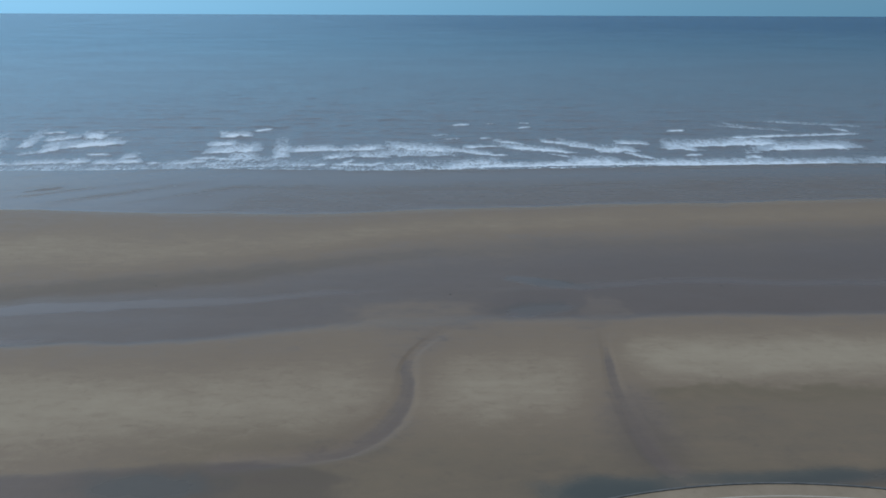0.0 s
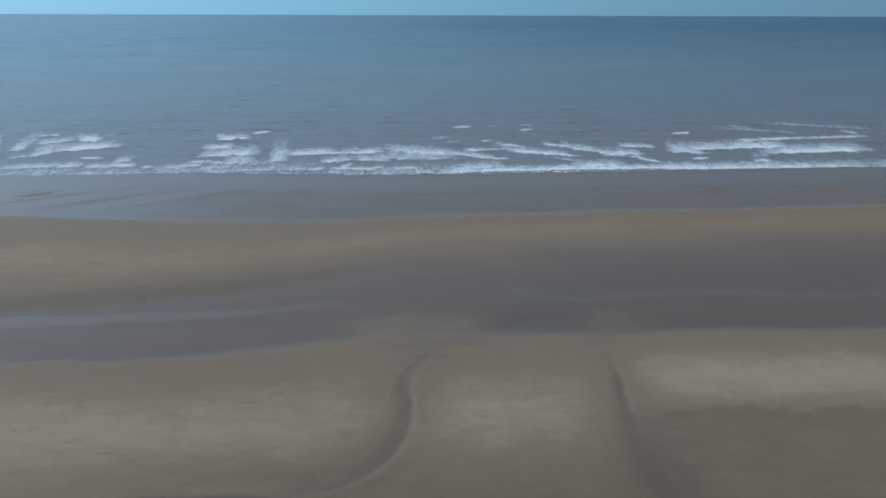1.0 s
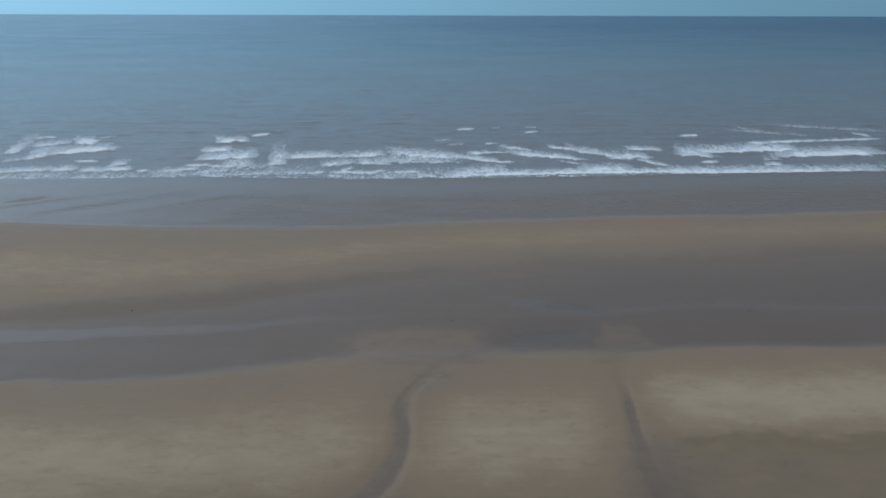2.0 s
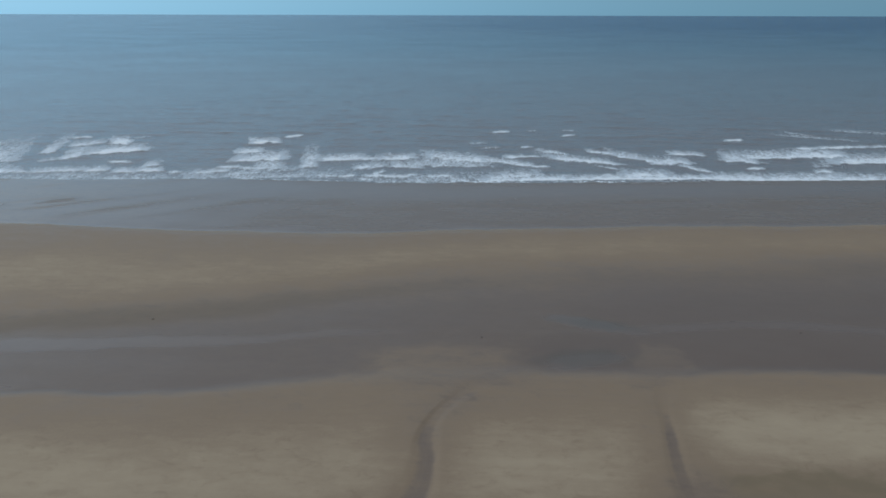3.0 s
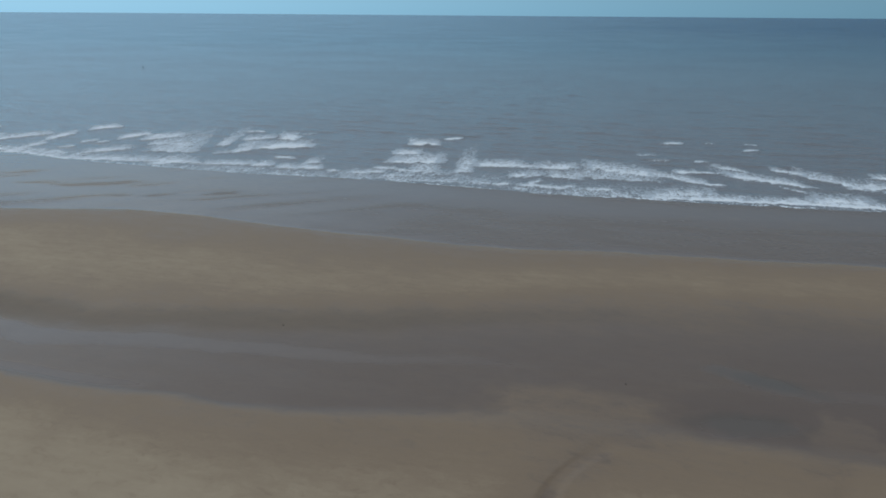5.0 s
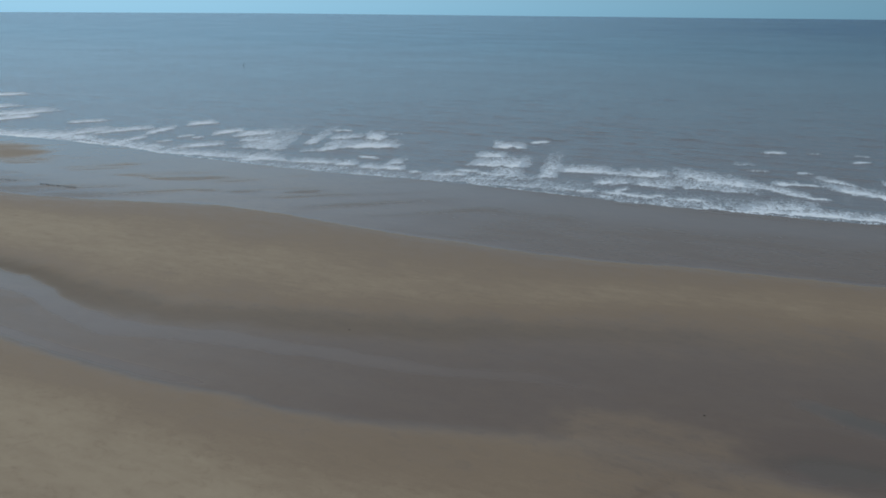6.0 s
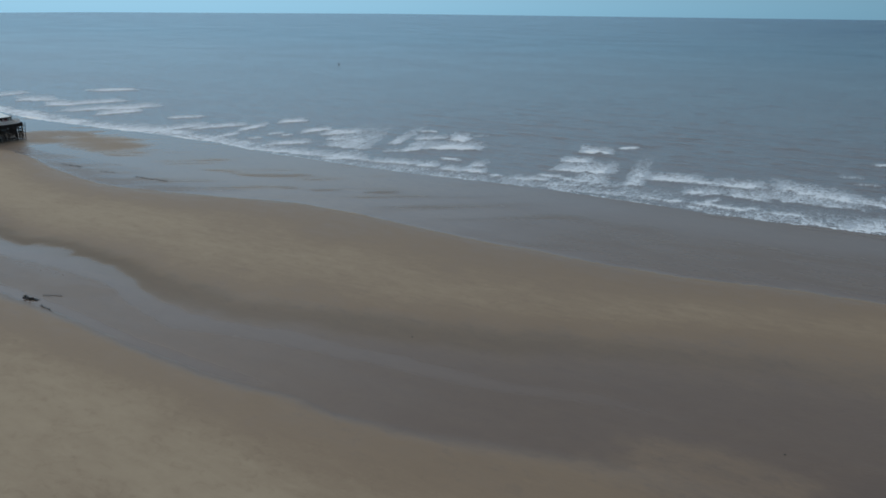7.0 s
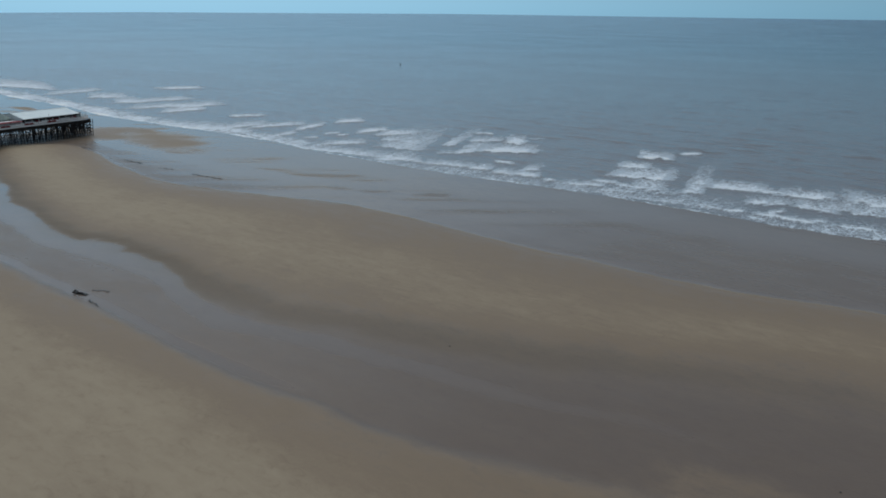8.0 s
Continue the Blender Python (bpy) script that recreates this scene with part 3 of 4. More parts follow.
breaker(130.5, 308.9, 136.5, 309.7, 2.3, 11.3, 0.42)
breaker(113.4, 364.9, 120.0, 367.1, 1.4, 4.4, 0.90)
breaker(103.4, 303.8, 108.3, 304.4, 1.0, 3.0, 0.80)
breaker(151.3, 388.8, 162.3, 372.4, 0.5, 7.6, 0.36)
breaker(126.8, 300.0, 132.4, 299.8, 1.9, 5.8, 0.70)
breaker(-595.2, 307.6, -546.5, 318.0, -52.8, 22.1, 0.80)
breaker(-545.7, 285.7, -529.3, 295.1, -17.7, 8.1, 0.45)
breaker(-511.5, 305.6, -510.4, 333.9, -20.7, 11.1, 0.60)
breaker(-472.1, 313.1, -458.2, 324.7, -25.4, 13.1, 0.75)
breaker(-435.0, 309.1, -426.1, 316.5, -28.7, 15.2, 0.70)
breaker(-431.8, 311.8, -417.9, 342.3, -15.9, 10.4, 0.70)
breaker(-401.2, 302.3, -380.4, 336.4, -15.2, 12.1, 0.70)
breaker(-374.1, 302.5, -368.6, 319.4, -14.1, 11.1, 0.90)
breaker(-385.3, 318.7, -380.4, 336.4, -12.8, 10.6, 0.80)
breaker(-480.6, 373.7, -468.2, 389.2, -13.4, 9.4, 0.95)
breaker(-490.8, 370.1, -491.0, 375.0, -6.9, 4.5, 0.60)
breaker(-523.6, 286.8, -468.1, 285.4, -26.4, 11.3, 0.60)
breaker(-469.4, 284.3, -398.9, 273.2, -26.8, 12.6, 0.66)
breaker(-394.3, 268.3, -351.6, 268.3, -29.5, 16.1, 0.75)
breaker(-353.2, 267.0, -321.4, 278.1, -15.5, 10.3, 0.70)
breaker(-319.2, 275.2, -297.1, 283.9, -14.8, 12.1, 0.75)
breaker(-330.0, 315.1, -321.0, 325.3, -7.0, 5.8, 0.80)
breaker(-301.9, 280.1, -296.6, 303.0, -11.1, 10.4, 0.70)
breaker(-290.6, 298.3, -280.9, 315.7, -8.0, 8.3, 0.80)
breaker(-268.1, 305.0, -268.8, 320.6, -8.3, 10.0, 0.80)
breaker(-262.3, 282.2, -262.8, 296.2, -6.8, 7.2, 0.60)
breaker(-268.4, 335.8, -263.1, 345.1, -8.4, 9.0, 0.95)
breaker(-238.1, 318.2, -233.9, 330.3, -6.5, 8.2, 0.95)
breaker(-248.7, 305.4, -245.6, 310.0, -3.5, 3.6, 0.70)
breaker(-240.6, 305.7, -238.8, 309.2, -2.8, 2.9, 0.80)
breaker(-248.3, 291.5, -245.7, 295.5, -2.8, 2.7, 0.60)
breaker(-228.5, 284.7, -218.7, 296.1, -5.8, 8.4, 0.75)
breaker(-224.5, 318.6, -216.3, 331.4, -7.7, 11.1, 0.85)
breaker(-276.6, 280.9, -235.5, 273.8, -6.6, 6.5, 0.70)
breaker(-232.1, 271.3, -214.7, 275.2, -5.4, 6.0, 0.80)
breaker(-215.4, 274.6, -192.1, 277.4, -7.9, 10.0, 0.66)
breaker(-187.2, 272.5, -178.5, 282.2, -9.1, 12.7, 0.62)
breaker(143.2, 315.7, 179.2, 321.8, 5.3, 18.6, 0.85)
breaker(150.9, 350.2, 171.0, 352.4, 1.8, 5.8, 0.75)
breaker(172.3, 352.5, 199.0, 357.9, 2.3, 5.9, 0.70)
breaker(127.6, 285.2, 161.4, 289.3, 4.3, 10.9, 0.85)
breaker(145.8, 380.5, 170.8, 368.7, 0.2, 9.9, 0.36)
breaker(178.8, 395.6, 212.9, 383.3, 1.2, 10.7, 0.36)
breaker(199.8, 373.0, 203.7, 367.0, 2.4, 6.4, 0.60)
breaker(186, 292, 270, 299, -3, 10, 0.85)


def white_water(x, y):
    """Foam behind the lips of the breakers, the milky water it leaves, and the raised lips themselves."""
    foam, milky, rise = np.zeros(x.shape), np.zeros(x.shape), np.zeros(x.shape)
    for i, (ax, ay, bx, by, sx, sy, strength) in enumerate(BREAKERS):
        ex, ey, reach = bx - ax, by - ay, math.hypot(sx, sy)
        pad = 6 + 1.5 * reach + 0.5 * math.hypot(ex, ey)
        sel = (x > min(ax, bx) - pad) & (x < max(ax, bx) + pad) & (y > min(ay, by) - pad) & (y < max(ay, by) + pad)
        px, py = x[sel], y[sel]
        if not px.size:
            continue
        px = px + 0.7 * wobble(px, py, 9, i, 3)
        py = py + min(2.2, 0.10 * reach + 0.35) * wobble(px, py * 0.5, 7, i + 50, 3)
        area = ex * sy - ey * sx
        k = ((px - ax) * sy - (py - ay) * sx) / area
        m = (ex * (py - ay) - ey * (px - ax)) / area
        behind = m * abs(area) / math.hypot(ex, ey)
        ends = np.sqrt(np.clip(4 * (k + 0.03) * (1.03 - k), 0, 1))
        body = np.clip(1 - m / (0.25 + 0.95 * ends), 0, 1) ** 0.7 * ease(ends, 0.05, 0.45) * ease(behind, -0.9, 0.3)
        lip = np.exp(-((behind - 0.7) / 1.1) ** 2) * ease(ends, 0.0, 0.3)
        foam[sel] = np.maximum(foam[sel], strength * np.maximum(0.77 * body, 0.95 * lip))
        drift = np.clip(1 - m / 1.6, 0, 1) * ease(behind, -1.4, 0.6) * np.exp(-(np.clip(np.abs(k - 0.5) - 0.5, 0, None) / 0.22) ** 2)
        milky[sel] = np.maximum(milky[sel], strength * drift)
        wide = np.exp(-(np.clip(np.abs(k - 0.5) - 0.45, 0, None) / 0.35) ** 2)
        rise[sel] = np.maximum(rise[sel], strength * wide * np.where(behind < 0.6, ease(behind, -0.9, 0.6), np.exp(-(behind - 0.6) / 2.5)))
    return foam, milky, rise


def wave_train(x, y, length, height, seed):
    """Short-crested waves running in: a steep face towards the land, a long back."""
    phase = (y + 3.5 * wobble(x, y, 150, seed + 70, 2) + 0.5 * wobble(x, y, 24, seed + 75, 2)) / length
    row = np.floor(phase)
    back = (phase - row) * length
    crest = np.where(back < length - 1.1, np.exp(-back / (0.16 * length)), (back - length + 1.1) / 1.1)
    gate = ease(wobble(x + 37.0 * np.sin(row * 12.9), 0 * y + row * 51.0, 46, seed + 80, 3), 0.05, 0.75)
    return height * crest * gate


xs, ys = spread(-4600, -560, 270, 4600, 1.0, 1.12), spread(250, 258, 400, 4350, 0.6, 1.02)
gx, gy = np.meshgrid(xs, ys)
shore = WATERLINE(gx) + 1.6 * wobble(gx, gy, 40, 5) + 0.8 * wobble(gx, gy, 11, 6)
off = gy - shore
foam, milky, rise = white_water(gx, gy)
edge = np.exp(-((off - 1.0) / np.interp(gx, [-330, -230], [5.0, 1.1])) ** 2) * (1 + 0.9 * (1 - ease(gx, -330, -210))) * (0.36 + 0.25 * wobble(gx, gy, 45, 14))
wash = (0.32 + 0.34 * (1 - ease(gx, -330, -190))) * np.exp(-((off - 7) / 9) ** 2) * (0.8 + 0.5 * wobble(gx, gy, 30, 15))
foam = np.clip(np.maximum.reduce([foam, edge, 0.8 * wash]), 0, 1)
depth = np.interp(off, [0, 60, 250, 900], [0.0, 0.07, 0.34, 1.0])
# the far water's dimmer sky reflection, put into its colour, strongest to the north
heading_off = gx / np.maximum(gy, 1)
far_dim = ease(gy, 400, 2500) * (0.25 + 0.75 * ease(heading_off + 0.05 * wobble(gx, gy, 900, 44), -0.45, 0.25))
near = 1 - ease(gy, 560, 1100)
swell = sum(wave_train(gx, gy, *kind) for kind in ((19.0, 0.27, 1), (13.3, 0.20, 2), (9.1, 0.12, 3), (31.0, 0.30, 4), (6.3, 0.08, 5)))
z = SEA_LEVEL + swell * near * ease(off, 8, 40) * (0.4 + 0.6 * ease(gx, -270, -120)) + 0.45 * rise * ease(off, 2, 12)
z = np.where(off < 0, SEA_LEVEL + 0.10 * off, z)
sea = sheet("water", xs, ys, z, {"foam": foam, "milk": np.clip(np.maximum(milky, 0.9 * wash), 0, 1), "depth": depth, "far_dim": far_dim}, SEA)
tagged(sea, "grey-blue sea with low swell breaking into white foam", "sea", kind="structure")

# ---- building helpers ----


def part(name, bm, material, parent=None, label="", smooth=False):
    """Links a bmesh as one mesh object, under a thing or a part."""
    mesh = bpy.data.meshes.new(name)
    bm.to_mesh(mesh)
    bm.free()
    if smooth:
        mesh.polygons.foreach_set("use_smooth", [True] * len(mesh.polygons))
    mesh.materials.append(material)
    ob = new(name, mesh)
    ob.parent = parent
    return tagged(ob, label)


def again(ob, m, parent):
    """Another object on the same mesh."""
    twin = new(ob.name.split(".")[0], ob.data)
    twin.parent, twin.matrix_basis = parent, m
    return twin


def add_box(bm, x0, x1, y0, y1, z0, z1, bevel=0.0):
    made = bmesh.ops.create_cube(bm, size=1)["verts"]
    bmesh.ops.scale(bm, vec=(x1 - x0, y1 - y0, z1 - z0), verts=made)
    bmesh.ops.translate(bm, vec=((x0 + x1) / 2, (y0 + y1) / 2, (z0 + z1) / 2), verts=made)
    if bevel:
        edges = list({e for v in made for e in v.link_edges})
        bmesh.ops.bevel(bm, geom=edges, offset=bevel, segments=1, affect="EDGES")
    return bm


def box(x0, x1, y0, y1, z0, z1, bevel=0.02):
    return add_box(bmesh.new(), x0, x1, y0, y1, z0, z1, bevel)


def rod(bm, a, b, r0, r1=None, sides=8):
    a, b = Vector(a), Vector(b)
    m = Matrix.Translation((a + b) / 2) @ (b - a).to_track_quat("Z", "Y").to_matrix().to_4x4()
    bmesh.ops.create_cone(bm, cap_ends=True, segments=sides, radius1=r0, radius2=r0 if r1 is None else r1, depth=(b - a).length, matrix=m)
    return bm


def thing(name, x, y, z, label, category, group="", turn=0.0):
    ob = new(name)
    ob.matrix_basis = pose(x, y, z, 0, 0, turn)
    return tagged(ob, label, category, group)


def sand_at(x, y):
    return float(beach(np.array([[float(x)]]), np.array([[float(y)]]))[0][0, 0])


# ---- the promenade's rounded headland below the start of the flight ----
PROM_X, PROM_Y, PROM_R, PROM_Z = 41.3, 0.0, 75.4, 4.5


def ring(r0, r1, z0, z1, sides=240):
    bm = bmesh.new()
    rows = []
    for i in range(sides):
        a = 2 * math.pi * i / sides
        c, s = math.cos(a), math.sin(a)
        rows.append([bm.verts.new((r * c, r * s, zz)) for r, zz in ((r0, z0), (r1, z0), (r1, z1), (r0, z1))])
    for i in range(sides):
        p, q = rows[i], rows[(i + 1) % sides]
        for j in range(4):
            bm.faces.new((p[j], q[j], q[(j + 1) % 4], p[(j + 1) % 4]))
    bmesh.ops.recalc_face_normals(bm, faces=bm.faces)
    return bm


promenade = new("promenade")
promenade.location = (PROM_X, PROM_Y, 0)
tagged(promenade, "rounded paved promenade headland behind a dark sea wall", "promenade", kind="structure")
bm = bmesh.new()
bmesh.ops.create_circle(bm, cap_ends=True, segments=240, radius=PROM_R - 0.05)
bmesh.ops.translate(bm, vec=(0, 0, PROM_Z + 0.01), verts=bm.verts)
part("paving", bm, PAVING, promenade, "warm beige promenade paving")
part("sea_wall", ring(PROM_R - 0.6, PROM_R + 0.16, -1.5, PROM_Z), CONCRETE, promenade, "dark weathered concrete sea wall")
part("coping", ring(PROM_R - 0.06, PROM_R + 0.16, PROM_Z + 0.012, PROM_Z + 0.14), CONCRETE, promenade)
for r in (PROM_R - 9, PROM_R - 5.2, PROM_R - 2.4):
    part("paving_band", ring(r, r + 0.18, PROM_Z - 0.1, PROM_Z + 0.016), PALE_PAVING, promenade, "pale stone band in the paving")

# ---- the pier ----
NEAR, FAR, SHORE_END, SEA_END, DECK_Z = -332.0, -360.0, 118.0, 234.0, 8.1

pier = thing("pier", NEAR, SEA_END, 0, "long seaside pier on dark iron piles over wet sand", "pier")


def deck_path(inset=0.0, radius=4.5):
    """The deck's edge from the shore along one side, round the seaward corners and back."""
    x0, x1, back = FAR - NEAR + inset, -inset, SHORE_END - SEA_END
    r, path = radius - inset, [(-inset, back)]
    for cx, start in ((x1 - r, 0), (x0 + r, 90)):
        path += [(cx + r * math.cos(radians(start + 15 * k)), -inset - r + r * math.sin(radians(start + 15 * k))) for k in range(7)]
    return path + [(x0, back)]


def along_edge(inset, wide, z0, z1):
    """A strip of even section that follows the deck's edge."""
    bm = bmesh.new()
    inner, outer = deck_path(inset + wide), deck_path(inset)
    rows = [[bm.verts.new((*p, z0)), bm.verts.new((*q, z0)), bm.verts.new((*q, z1)), bm.verts.new((*p, z1))] for p, q in zip(inner, outer)]
    for p, q in zip(rows, rows[1:]):
        for j in range(4):
            bm.faces.new((p[j], q[j], q[(j + 1) % 4], p[(j + 1) % 4]))
    bm.faces.new(rows[0])
    bm.faces.new(rows[-1][::-1])
    bmesh.ops.recalc_face_normals(bm, faces=bm.faces)
    return bm


bm = bmesh.new()
top_face = bm.faces.new([bm.verts.new((u, v, DECK_Z - 0.35)) for u, v in deck_path(0.0)])
raised = bmesh.ops.extrude_face_region(bm, geom=[top_face])["geom"]
bmesh.ops.translate(bm, vec=(0, 0, 0.35), verts=[g for g in raised if isinstance(g, bmesh.types.BMVert)])
bmesh.ops.recalc_face_normals(bm, faces=bm.faces)
part("deck", bm, DECK, pier, "weathered timber deck")
part("fascia", along_edge(-0.22, 0.217, DECK_Z - 0.50, DECK_Z + 0.10), WHITE, pier, "white painted deck edge")
for i in range(6):
    px = -0.8 - i * 5.2
    part("girder", box(px - 0.18, px + 0.18, SHORE_END - SEA_END, -0.3, DECK_Z - 1.9, DECK_Z - 0.36), IRON, pier)

pile_mesh = rod(bmesh.new(), (0, 0, -2), (0, 0, DECK_Z - 0.4), 0.16, 0.14, 8)
for zz in (0.6, 3.2, 6.0):
    rod(pile_mesh, (0, 0, zz), (0, 0, zz + 0.25), 0.23, None, 8)
first_pile = part("column", pile_mesh, IRON, pier)
first_pile.matrix_basis = pose(-0.8, -0.8, 0)
beam = part("crossbeam", box(-26.6, 0, -0.16, 0.16, -0.2, 0.2), IRON, pier)
beam.matrix_basis = pose(-0.4, -0.8, DECK_Z - 1.4)
sway = part("brace", rod(bmesh.new(), (0, 0, 1.2), (-5.2, 0, 6.4), 0.07, None, 6), IRON, pier)
sway.matrix_basis = pose(-0.8, -0.8, 0)
tie = part("tie_rod", rod(bmesh.new(), (0, 0, 0), (0, -2.7, 0), 0.12, None, 6), IRON, pier)
tie.matrix_basis = pose(-0.8, -0.8, 3.3)
diag = part("side_brace", rod(bmesh.new(), (0, 0, 1.0), (0, -2.7, 6.2), 0.075, None, 6), IRON, pier)
diag.matrix_basis = pose(-0.8, -0.8, 0)
bents = int((SEA_END - SHORE_END) / 2.7)
rng = random.Random(7)
for j in range(bents):
    py = -0.8 - j * 2.7
    if j:
        again(beam, pose(-0.4, py, DECK_Z - 1.4), pier)
    for i in range(6):
        px = -0.8 - i * 5.2
        if (i or j) and not (i in (2, 4) and j % 2):
            again(first_pile, pose(px, py, 0, rng.uniform(-1.2, 1.2), rng.uniform(-1.2, 1.2), rng.uniform(0, 90)), pier)
        if i < 5 and (i or j):
            again(sway, pose(px, py, 0) if (i + j) % 2 else pose(px - 5.2, py, 0, 0, 0, 180), pier)
    if j < bents - 1:
        for i in (0, 1, 5):
            for zz in (1.4, 2.5, 3.7, 4.9, 6.1) if i == 0 else (3.3, 6.1):
                again(tie, pose(-0.8 - i * 5.2, py, zz), pier)
        for i in (0, 1):
            again(diag, pose(-0.8 - 5.2 * i, py, 0) if (i + j) % 2 else pose(-0.8 - 5.2 * i, py - 2.7, 0, 0, 0, 180), pier)
# a second, closer row of fender piles along the near side
fender = part("fender_pile", rod(bmesh.new(), (0, 0, -2), (0, 0, DECK_Z - 0.5), 0.15, 0.13, 7), IRON, pier)
fender.matrix_basis = pose(-0.35, -2.1, 0)
for j in range(1, bents - 1):
    again(fender, pose(-0.35, -2.1 - 2.7 * j, 0, rng.uniform(-2.5, 2.5), rng.uniform(-2, 2), 0), pier)
# the seaward head stands on a thicket of raking piles
for i in range(11):
    again(first_pile, pose(-0.3 - 2.6 * i, -0.3, 0, rng.uniform(-4, 1), rng.uniform(-5, 5), 0), pier)
    if i < 10:
        again(sway, pose(-0.3 - 2.6 * i, -0.1, 0) if i % 2 else pose(-5.5 - 2.6 * i, -0.1, 0, 0, 0, 180), pier)

for row in range(4):
    for i in range(14):
        again(fender, pose(-0.5 - 2.05 * i + 0.5 * (row % 2), -1.5 - 1.35 * row, 0, rng.uniform(-4, 4), rng.uniform(-4, 4), 0), pier)
for zz in (1.6, 3.0, 4.5, 6.0):
    part("tie_beam", box(FAR - NEAR + 0.6, -0.2, -0.42, -0.18, zz, zz + 0.22, 0), IRON, pier)
post = part("rail_post", box(-0.06, 0.06, -0.06, 0.06, DECK_Z, DECK_Z + 1.15, 0), WHITE, pier)
edge_line = deck_path(0.1)
spots = [(-0.1, -4.6 - 2.0 * k) for k in range(55)] + edge_line[1:8:2] + [(-4.6 - 2.0 * k, -0.1) for k in range(1, 10)] + edge_line[8:15:2]
post.matrix_basis = pose(*spots[0], 0)
for u, v in spots[1:]:
    again(post, pose(u, v, 0), pier)
for zz in (0.4, 0.75, 1.1):
    part("rail", along_edge(0.05, 0.09, DECK_Z + zz, DECK_Z + zz + 0.10), WHITE, pier)

# white and red boards fixed along the seaward rails
for k in range(21):
    v = -4.9 - 2.0 * k
    paint = RED if k % 5 in (1, 2) and k > 3 else WHITE
    part("rail_board", box(-0.02, 0.04, v - 1.8, v, DECK_Z + 0.25, DECK_Z + 0.95, 0), paint, pier, "red rail board" if paint is RED else "white rail board")

# the long low pavilion with its pale roof
PAV0, PAV1 = 204.5, 229.0
pavilion = thing("pavilion", -346, PAV0, DECK_Z, "long low pavilion with a pale sheet roof on the pier deck", "pavilion")
length = PAV1 - PAV0
bm = bmesh.new()
section = [(12.4, 2.30), (0, 4.0), (-12.4, 2.30), (-12.4, 2.55), (0, 4.25), (12.4, 2.55)]
ends = [[bm.verts.new((u, v, w)) for u, w in section] for v in (-0.5, length + 0.5)]
for i in range(6):
    bm.faces.new((ends[0][i], ends[0][(i + 1) % 6], ends[1][(i + 1) % 6], ends[1][i]))
bm.faces.new(ends[0][::-1])
bm.faces.new(ends[1])
bmesh.ops.recalc_face_normals(bm, faces=bm.faces)
part("roof", bm, ROOF, pavilion, "pale grey-white roof sheets")
for k in range(13):
    v = k * length / 12
    bm = bmesh.new()
    rod(bm, (12.3, v, 2.56), (0.05, v, 4.26), 0.05, None, 6)
    part("roof_seam", bm, ROOF, pavilion)
# dark strip along the eave stands for the shaded gap below it
part("eave_shade", box(12.4, 12.55, -0.5, length + 0.5, 2.05, 2.58), SHADE, pavilion, "dark strip for the shade under the eave")
part("ridge_cap", box(-0.25, 0.25, -0.5, length + 0.5, 4.2, 4.36), WHITE, pavilion)
part("back_wall", box(-11.6, -11.3, 0, length, 0, 2.4), WHITE, pavilion)
# dark colour here carries the shade of the recess behind the posts
part("front_wall", box(9.6, 9.9, 0, length, 0, 2.6), SHADE, pavilion, "recessed shop front darkened for the recess shade")
for v in (0.0, length - 0.3):
    bm = bmesh.new()
    face = [bm.verts.new((u, v, w)) for u, w in ((9.6, 0), (-11.3, 0), (-11.3, 2.5), (0, 4.0), (9.6, 2.7))]
    side = bmesh.ops.extrude_face_region(bm, geom=[bm.faces.new(face)])["geom"]
    bmesh.ops.translate(bm, vec=(0, 0.3, 0), verts=[g for g in side if isinstance(g, bmesh.types.BMVert)])
    bmesh.ops.recalc_face_normals(bm, faces=bm.faces)
    part("end_wall", bm, WHITE, pavilion)
for k in range(9):
    v = 0.1 + k * (length - 0.2) / 8
    part("post", box(12.0, 12.2, v - 0.1, v + 0.1, 0, 2.32), WHITE, pavilion)
for k, (v0, v1, paint) in enumerate(((0.6, 4.2, WHITE), (4.6, 7.0, RED), (7.4, 10.2, WHITE), (10.6, 15.4, RED), (16.0, 20.6, WHITE), (21.0, 23.4, RED))):
    part("screen_panel", box(11.5, 11.62, v0, v1, 0.05, 1.25 if paint is WHITE else 1.5), paint, pavilion, "white screen panel" if paint is WHITE else "red screen panel")

# red-roofed stalls along the pier
for y0, y1 in ((186.0, 203.2), (166.0, 184.5)):
    stall = thing("stall", -340, y0, DECK_Z, "white stall with a red canopy on the pier deck", "stall", "stalls on the pier")
    part("body", box(-1.5, 4.8, 0, y1 - y0, 0, 1.55, 0.03), WHITE, stall, "white boarded stall front")
    part("canopy", box(2.6, 6.4, -0.3, y1 - y0 + 0.3, 1.56, 1.80, 0.05), RED, stall, "red flat canopy")
    for k in range(4):
        v = 0.2 + k * (y1 - y0 - 0.4) / 3
        part("post", box(6.1, 6.25, v - 0.07, v + 0.07, 0, 1.56), WHITE, stall)
    part("counter", box(4.81, 5.2, 0.6, y1 - y0 - 0.6, 0.75, 0.9), SHADE, stall)

# grey-green tented roof between stall and pavilion
tent = thing("tent", -346.3, 200.0, DECK_Z, "grey-green canvas tent with a peaked roof beside the pavilion", "tent")
bm = bmesh.new()
rings = []
for r, zz in ((3.6, 0), (3.6, 2.1), (3.9, 2.05), (2.6, 2.9), (1.2, 3.9), (0.15, 4.7)):
    rings.append([bm.verts.new((r * math.cos(a * math.pi / 6), r * math.sin(a * math.pi / 6), zz)) for a in range(12)])
for p, q in zip(rings, rings[1:]):
    for i in range(12):
        bm.faces.new((p[i], p[(i + 1) % 12], q[(i + 1) % 12], q[i]))
bm.faces.new(rings[-1])
bmesh.ops.recalc_face_normals(bm, faces=bm.faces)
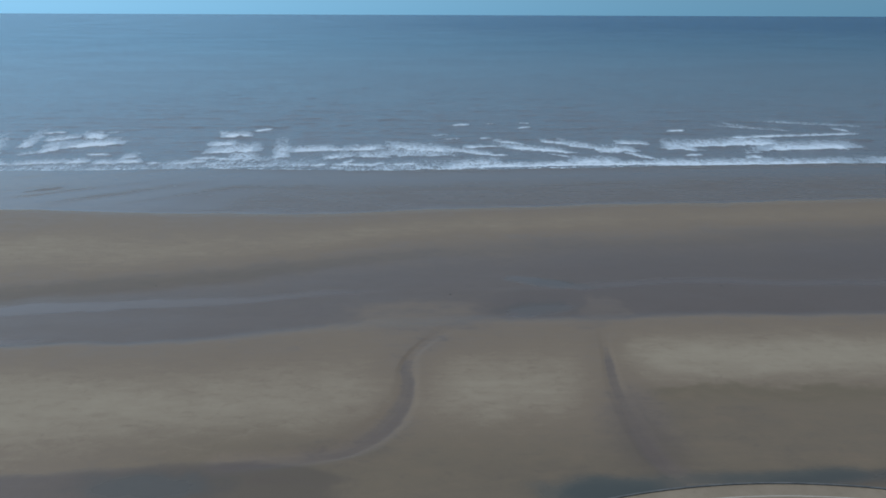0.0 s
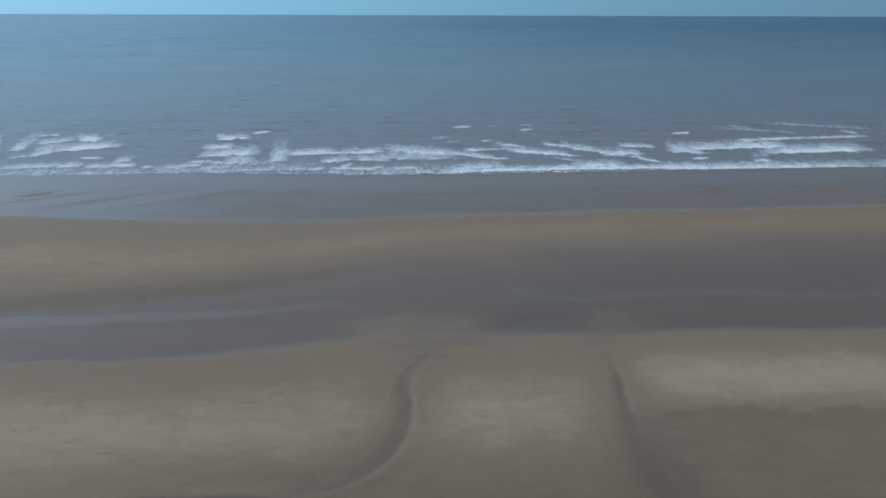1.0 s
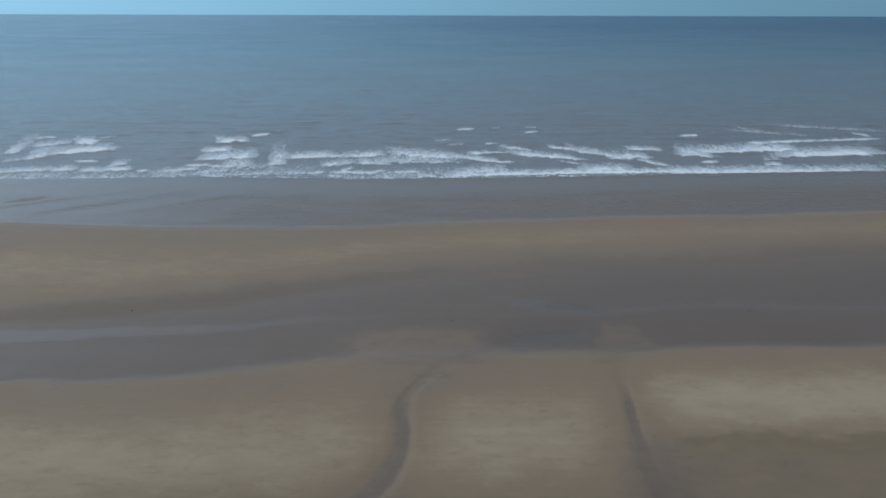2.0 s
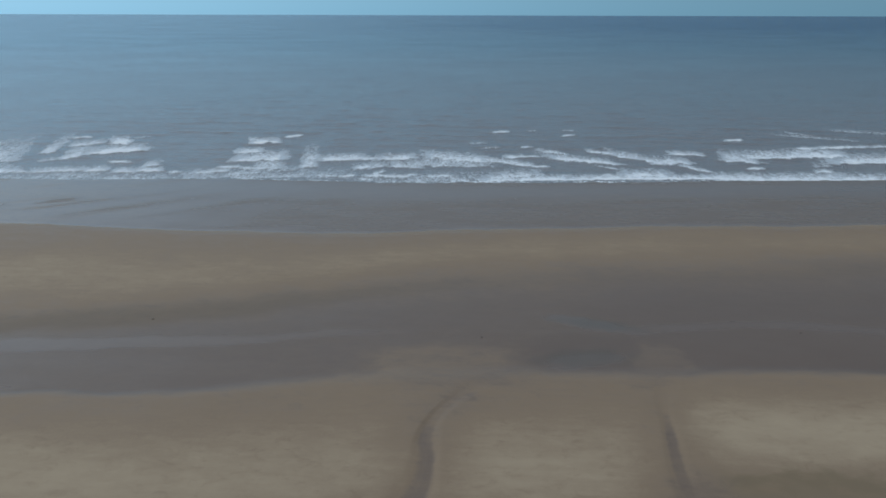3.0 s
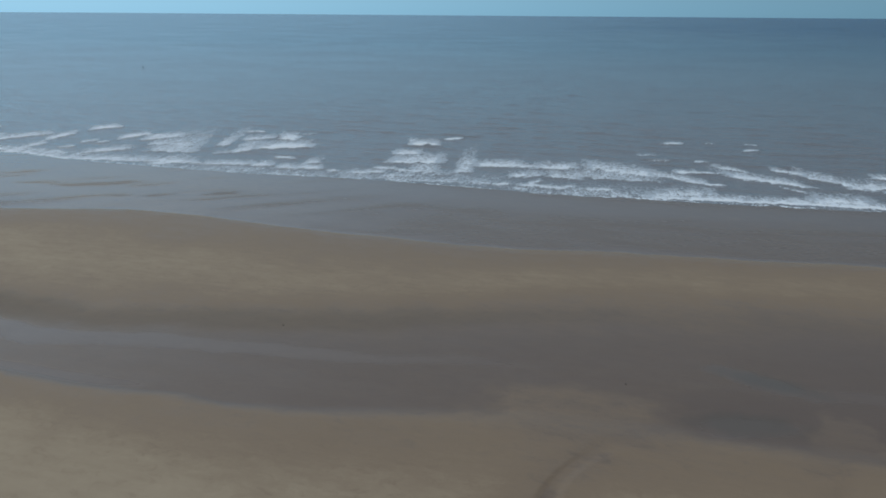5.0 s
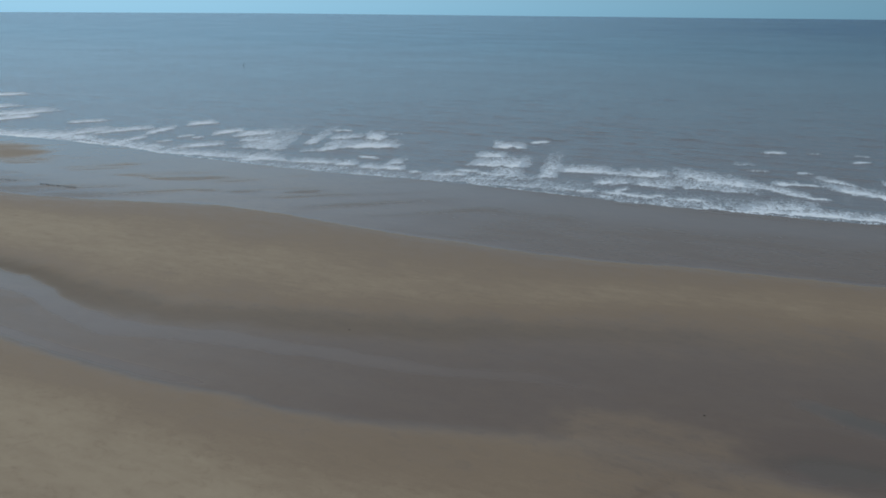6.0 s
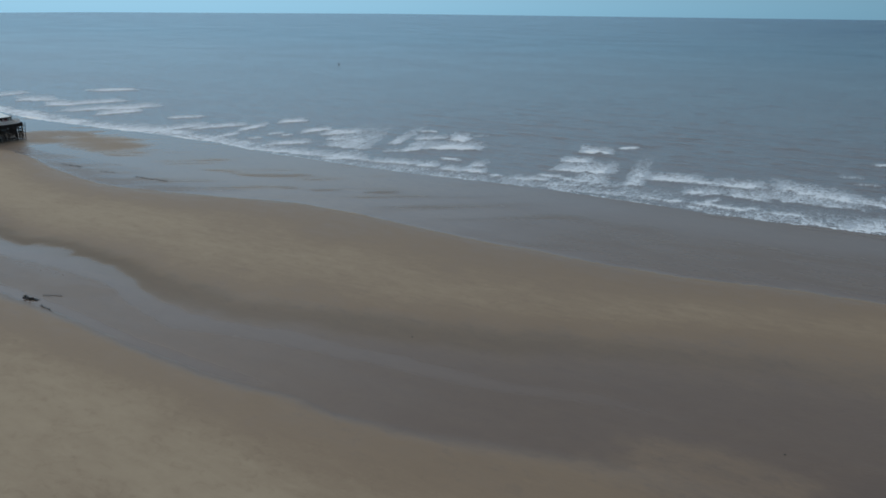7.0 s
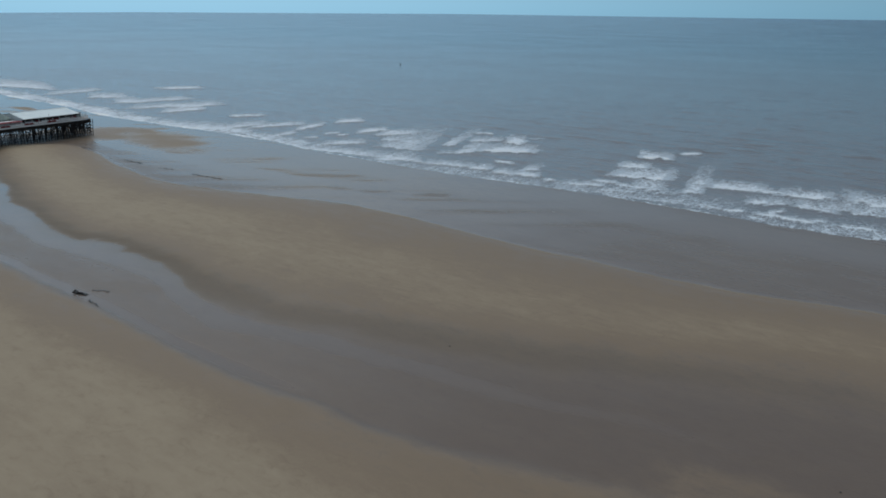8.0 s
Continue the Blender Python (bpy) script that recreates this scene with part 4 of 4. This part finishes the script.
part("canvas", bm, GREEN, tent)
part("finial", rod(bmesh.new(), (0, 0, 4.6), (0, 0, 5.3), 0.06, 0.03, 6), SHADE, tent)

# dark shelter and lamp posts at the seaward end
shelter = thing("shelter", -341, 231.2, DECK_Z, "small grey-green shelter with a dark roof on the pier deck", "shelter")
part("wall", box(-2.4, 2.4, -1.1, 1.1, 0, 1.9, 0.04), GREEN, shelter)
part("roof", box(-2.8, 2.8, -1.5, 1.5, 1.91, 2.2, 0.08), SHADE, shelter)
part("bench", box(2.41, 3.0, -0.9, 0.9, 0.4, 0.5), RED, shelter, "red bench")
for k in range(5):
    lamp = thing("lamp_post", -333.2, 232.0 - 17 * k, DECK_Z, "thin dark lamp post on the pier edge", "lamp post", "lamp posts on the pier")
    part("pole", rod(bmesh.new(), (0, 0, 0), (0, 0, 3.4), 0.07, 0.05, 8), SHADE, lamp)
    bm = bmesh.new()
    bmesh.ops.create_uvsphere(bm, u_segments=10, v_segments=6, radius=0.22, matrix=Matrix.Translation((0, 0, 3.55)))
    part("globe", bm, WHITE, lamp, "white lamp globe", smooth=True)

# ---- weed, wreckage and stones left by the tide ----


def weed_bed(x, y, length, width, turn, count, seed, label):
    """Stranded weed: many short limp fronds lying over one another."""
    r = random.Random(seed)
    bm = bmesh.new()
    for _ in range(count):
        u = r.uniform(-0.5, 0.5) * length
        v = r.gauss(0, 0.28) * width * (1 - abs(u) / length) + 0.25 * width * math.sin(u * 1.7 + seed)
        a, size, h = r.uniform(-0.7, 0.7), r.uniform(0.35, 0.95), r.uniform(0.05, 0.22)
        c, s = math.cos(a), math.sin(a)
        strip = []
        for k in range(4):
            d = (k / 3 - 0.5) * size
            lift = h * (1 - (2 * k / 3 - 1) ** 2) + 0.01
            wide = 0.09 * (1.1 - abs(2 * k / 3 - 1))
            strip.append((bm.verts.new((u + c * d - s * wide, v + s * d + c * wide, lift)), bm.verts.new((u + c * d + s * wide, v + s * d - c * wide, lift + 0.03))))
        for p, q in zip(strip, strip[1:]):
            bm.faces.new((p[0], p[1], q[1], q[0]))
    ob = part("seaweed", bm, WEED)
    ob.matrix_basis = pose(x, y, sand_at(x, y) + 0.01, 0, 0, turn)
    return tagged(ob, label, "seaweed", kind="stuff")


weed_bed(-213.5, 211.6, 11, 0.8, 6, 80, 1, "dark wet seaweed stranded along the edge of the flats")
weed_bed(-221.5, 211.0, 4, 0.6, 4, 36, 2, "dark wet seaweed stranded along the edge of the flats")
weed_bed(-261.0, 210.2, 12, 0.8, 2, 80, 3, "dark wet seaweed stranded along the edge of the flats")
weed_bed(-239, 210.5, 7, 0.6, 8, 26, 4, "thin dark seaweed stranded along the edge of the flats")
weed_bed(-143.5, 124.4, 4.6, 1.4, 2, 130, 5, "dark seaweed heap caught round broken timber in the trough")
weed_bed(-136, 123.3, 6, 0.5, -8, 26, 6, "dark seaweed trailing over wet sand in the trough")
weed_bed(-141, 128, 4.0, 0.5, 25, 24, 7, "thin dark seaweed trailing over wet sand in the trough")

wreck = thing("driftwood", -143.6, 124.3, sand_at(-143.6, 124.3), "broken dark timbers half buried in wet sand", "driftwood", turn=5)
for a, b, r in (((-1.6, -0.3, 0.05), (1.3, 0.2, 0.35), 0.16), ((-0.9, 0.5, 0.1), (0.8, -0.4, 0.5), 0.12), ((-1.2, -0.1, -0.2), (-1.0, 0.0, 0.7), 0.13)):
    part("timber", rod(bmesh.new(), a, b, r, r * 0.8, 7), SHADE, wreck)


def stone(x, y, size, seed):
    r = random.Random(seed)
    bm = bmesh.new()
    bmesh.ops.create_icosphere(bm, subdivisions=2, radius=size)
    for v in bm.verts:
        v.co *= 1 + 0.35 * noise.noise(v.co * 1.7 / size + Vector((seed, 0, 0)))
        v.co.z *= 0.62
    ob = part("stone", bm, STONE)
    ob.matrix_basis = pose(x, y, sand_at(x, y) + size * 0.25, 0, 0, r.uniform(0, 360))
    return tagged(ob, "dark weathered stone lying on wet sand", "stone", "stones on the beach")


stone(-64.0, 151.6, 0.16, 3)
stone(62.8, 153.2, 0.15, 5)
stone(1.6, 147.5, 0.15, 9)

buoy = thing("buoy", -495, 662, SEA_LEVEL - 0.3, "dark marker buoy floating on the open sea", "buoy")
part("float", rod(bmesh.new(), (0, 0, 0), (0, 0, 0.8), 0.75, 0.65, 14), BUOY, buoy)
part("mast", rod(bmesh.new(), (0, 0, 0.8), (0, 0, 1.7), 0.22, 0.1, 8), BUOY, buoy)
part("topmark", rod(bmesh.new(), (0, 0, 1.7), (0, 0, 2.2), 0.3, 0.05, 10), BUOY, buoy)
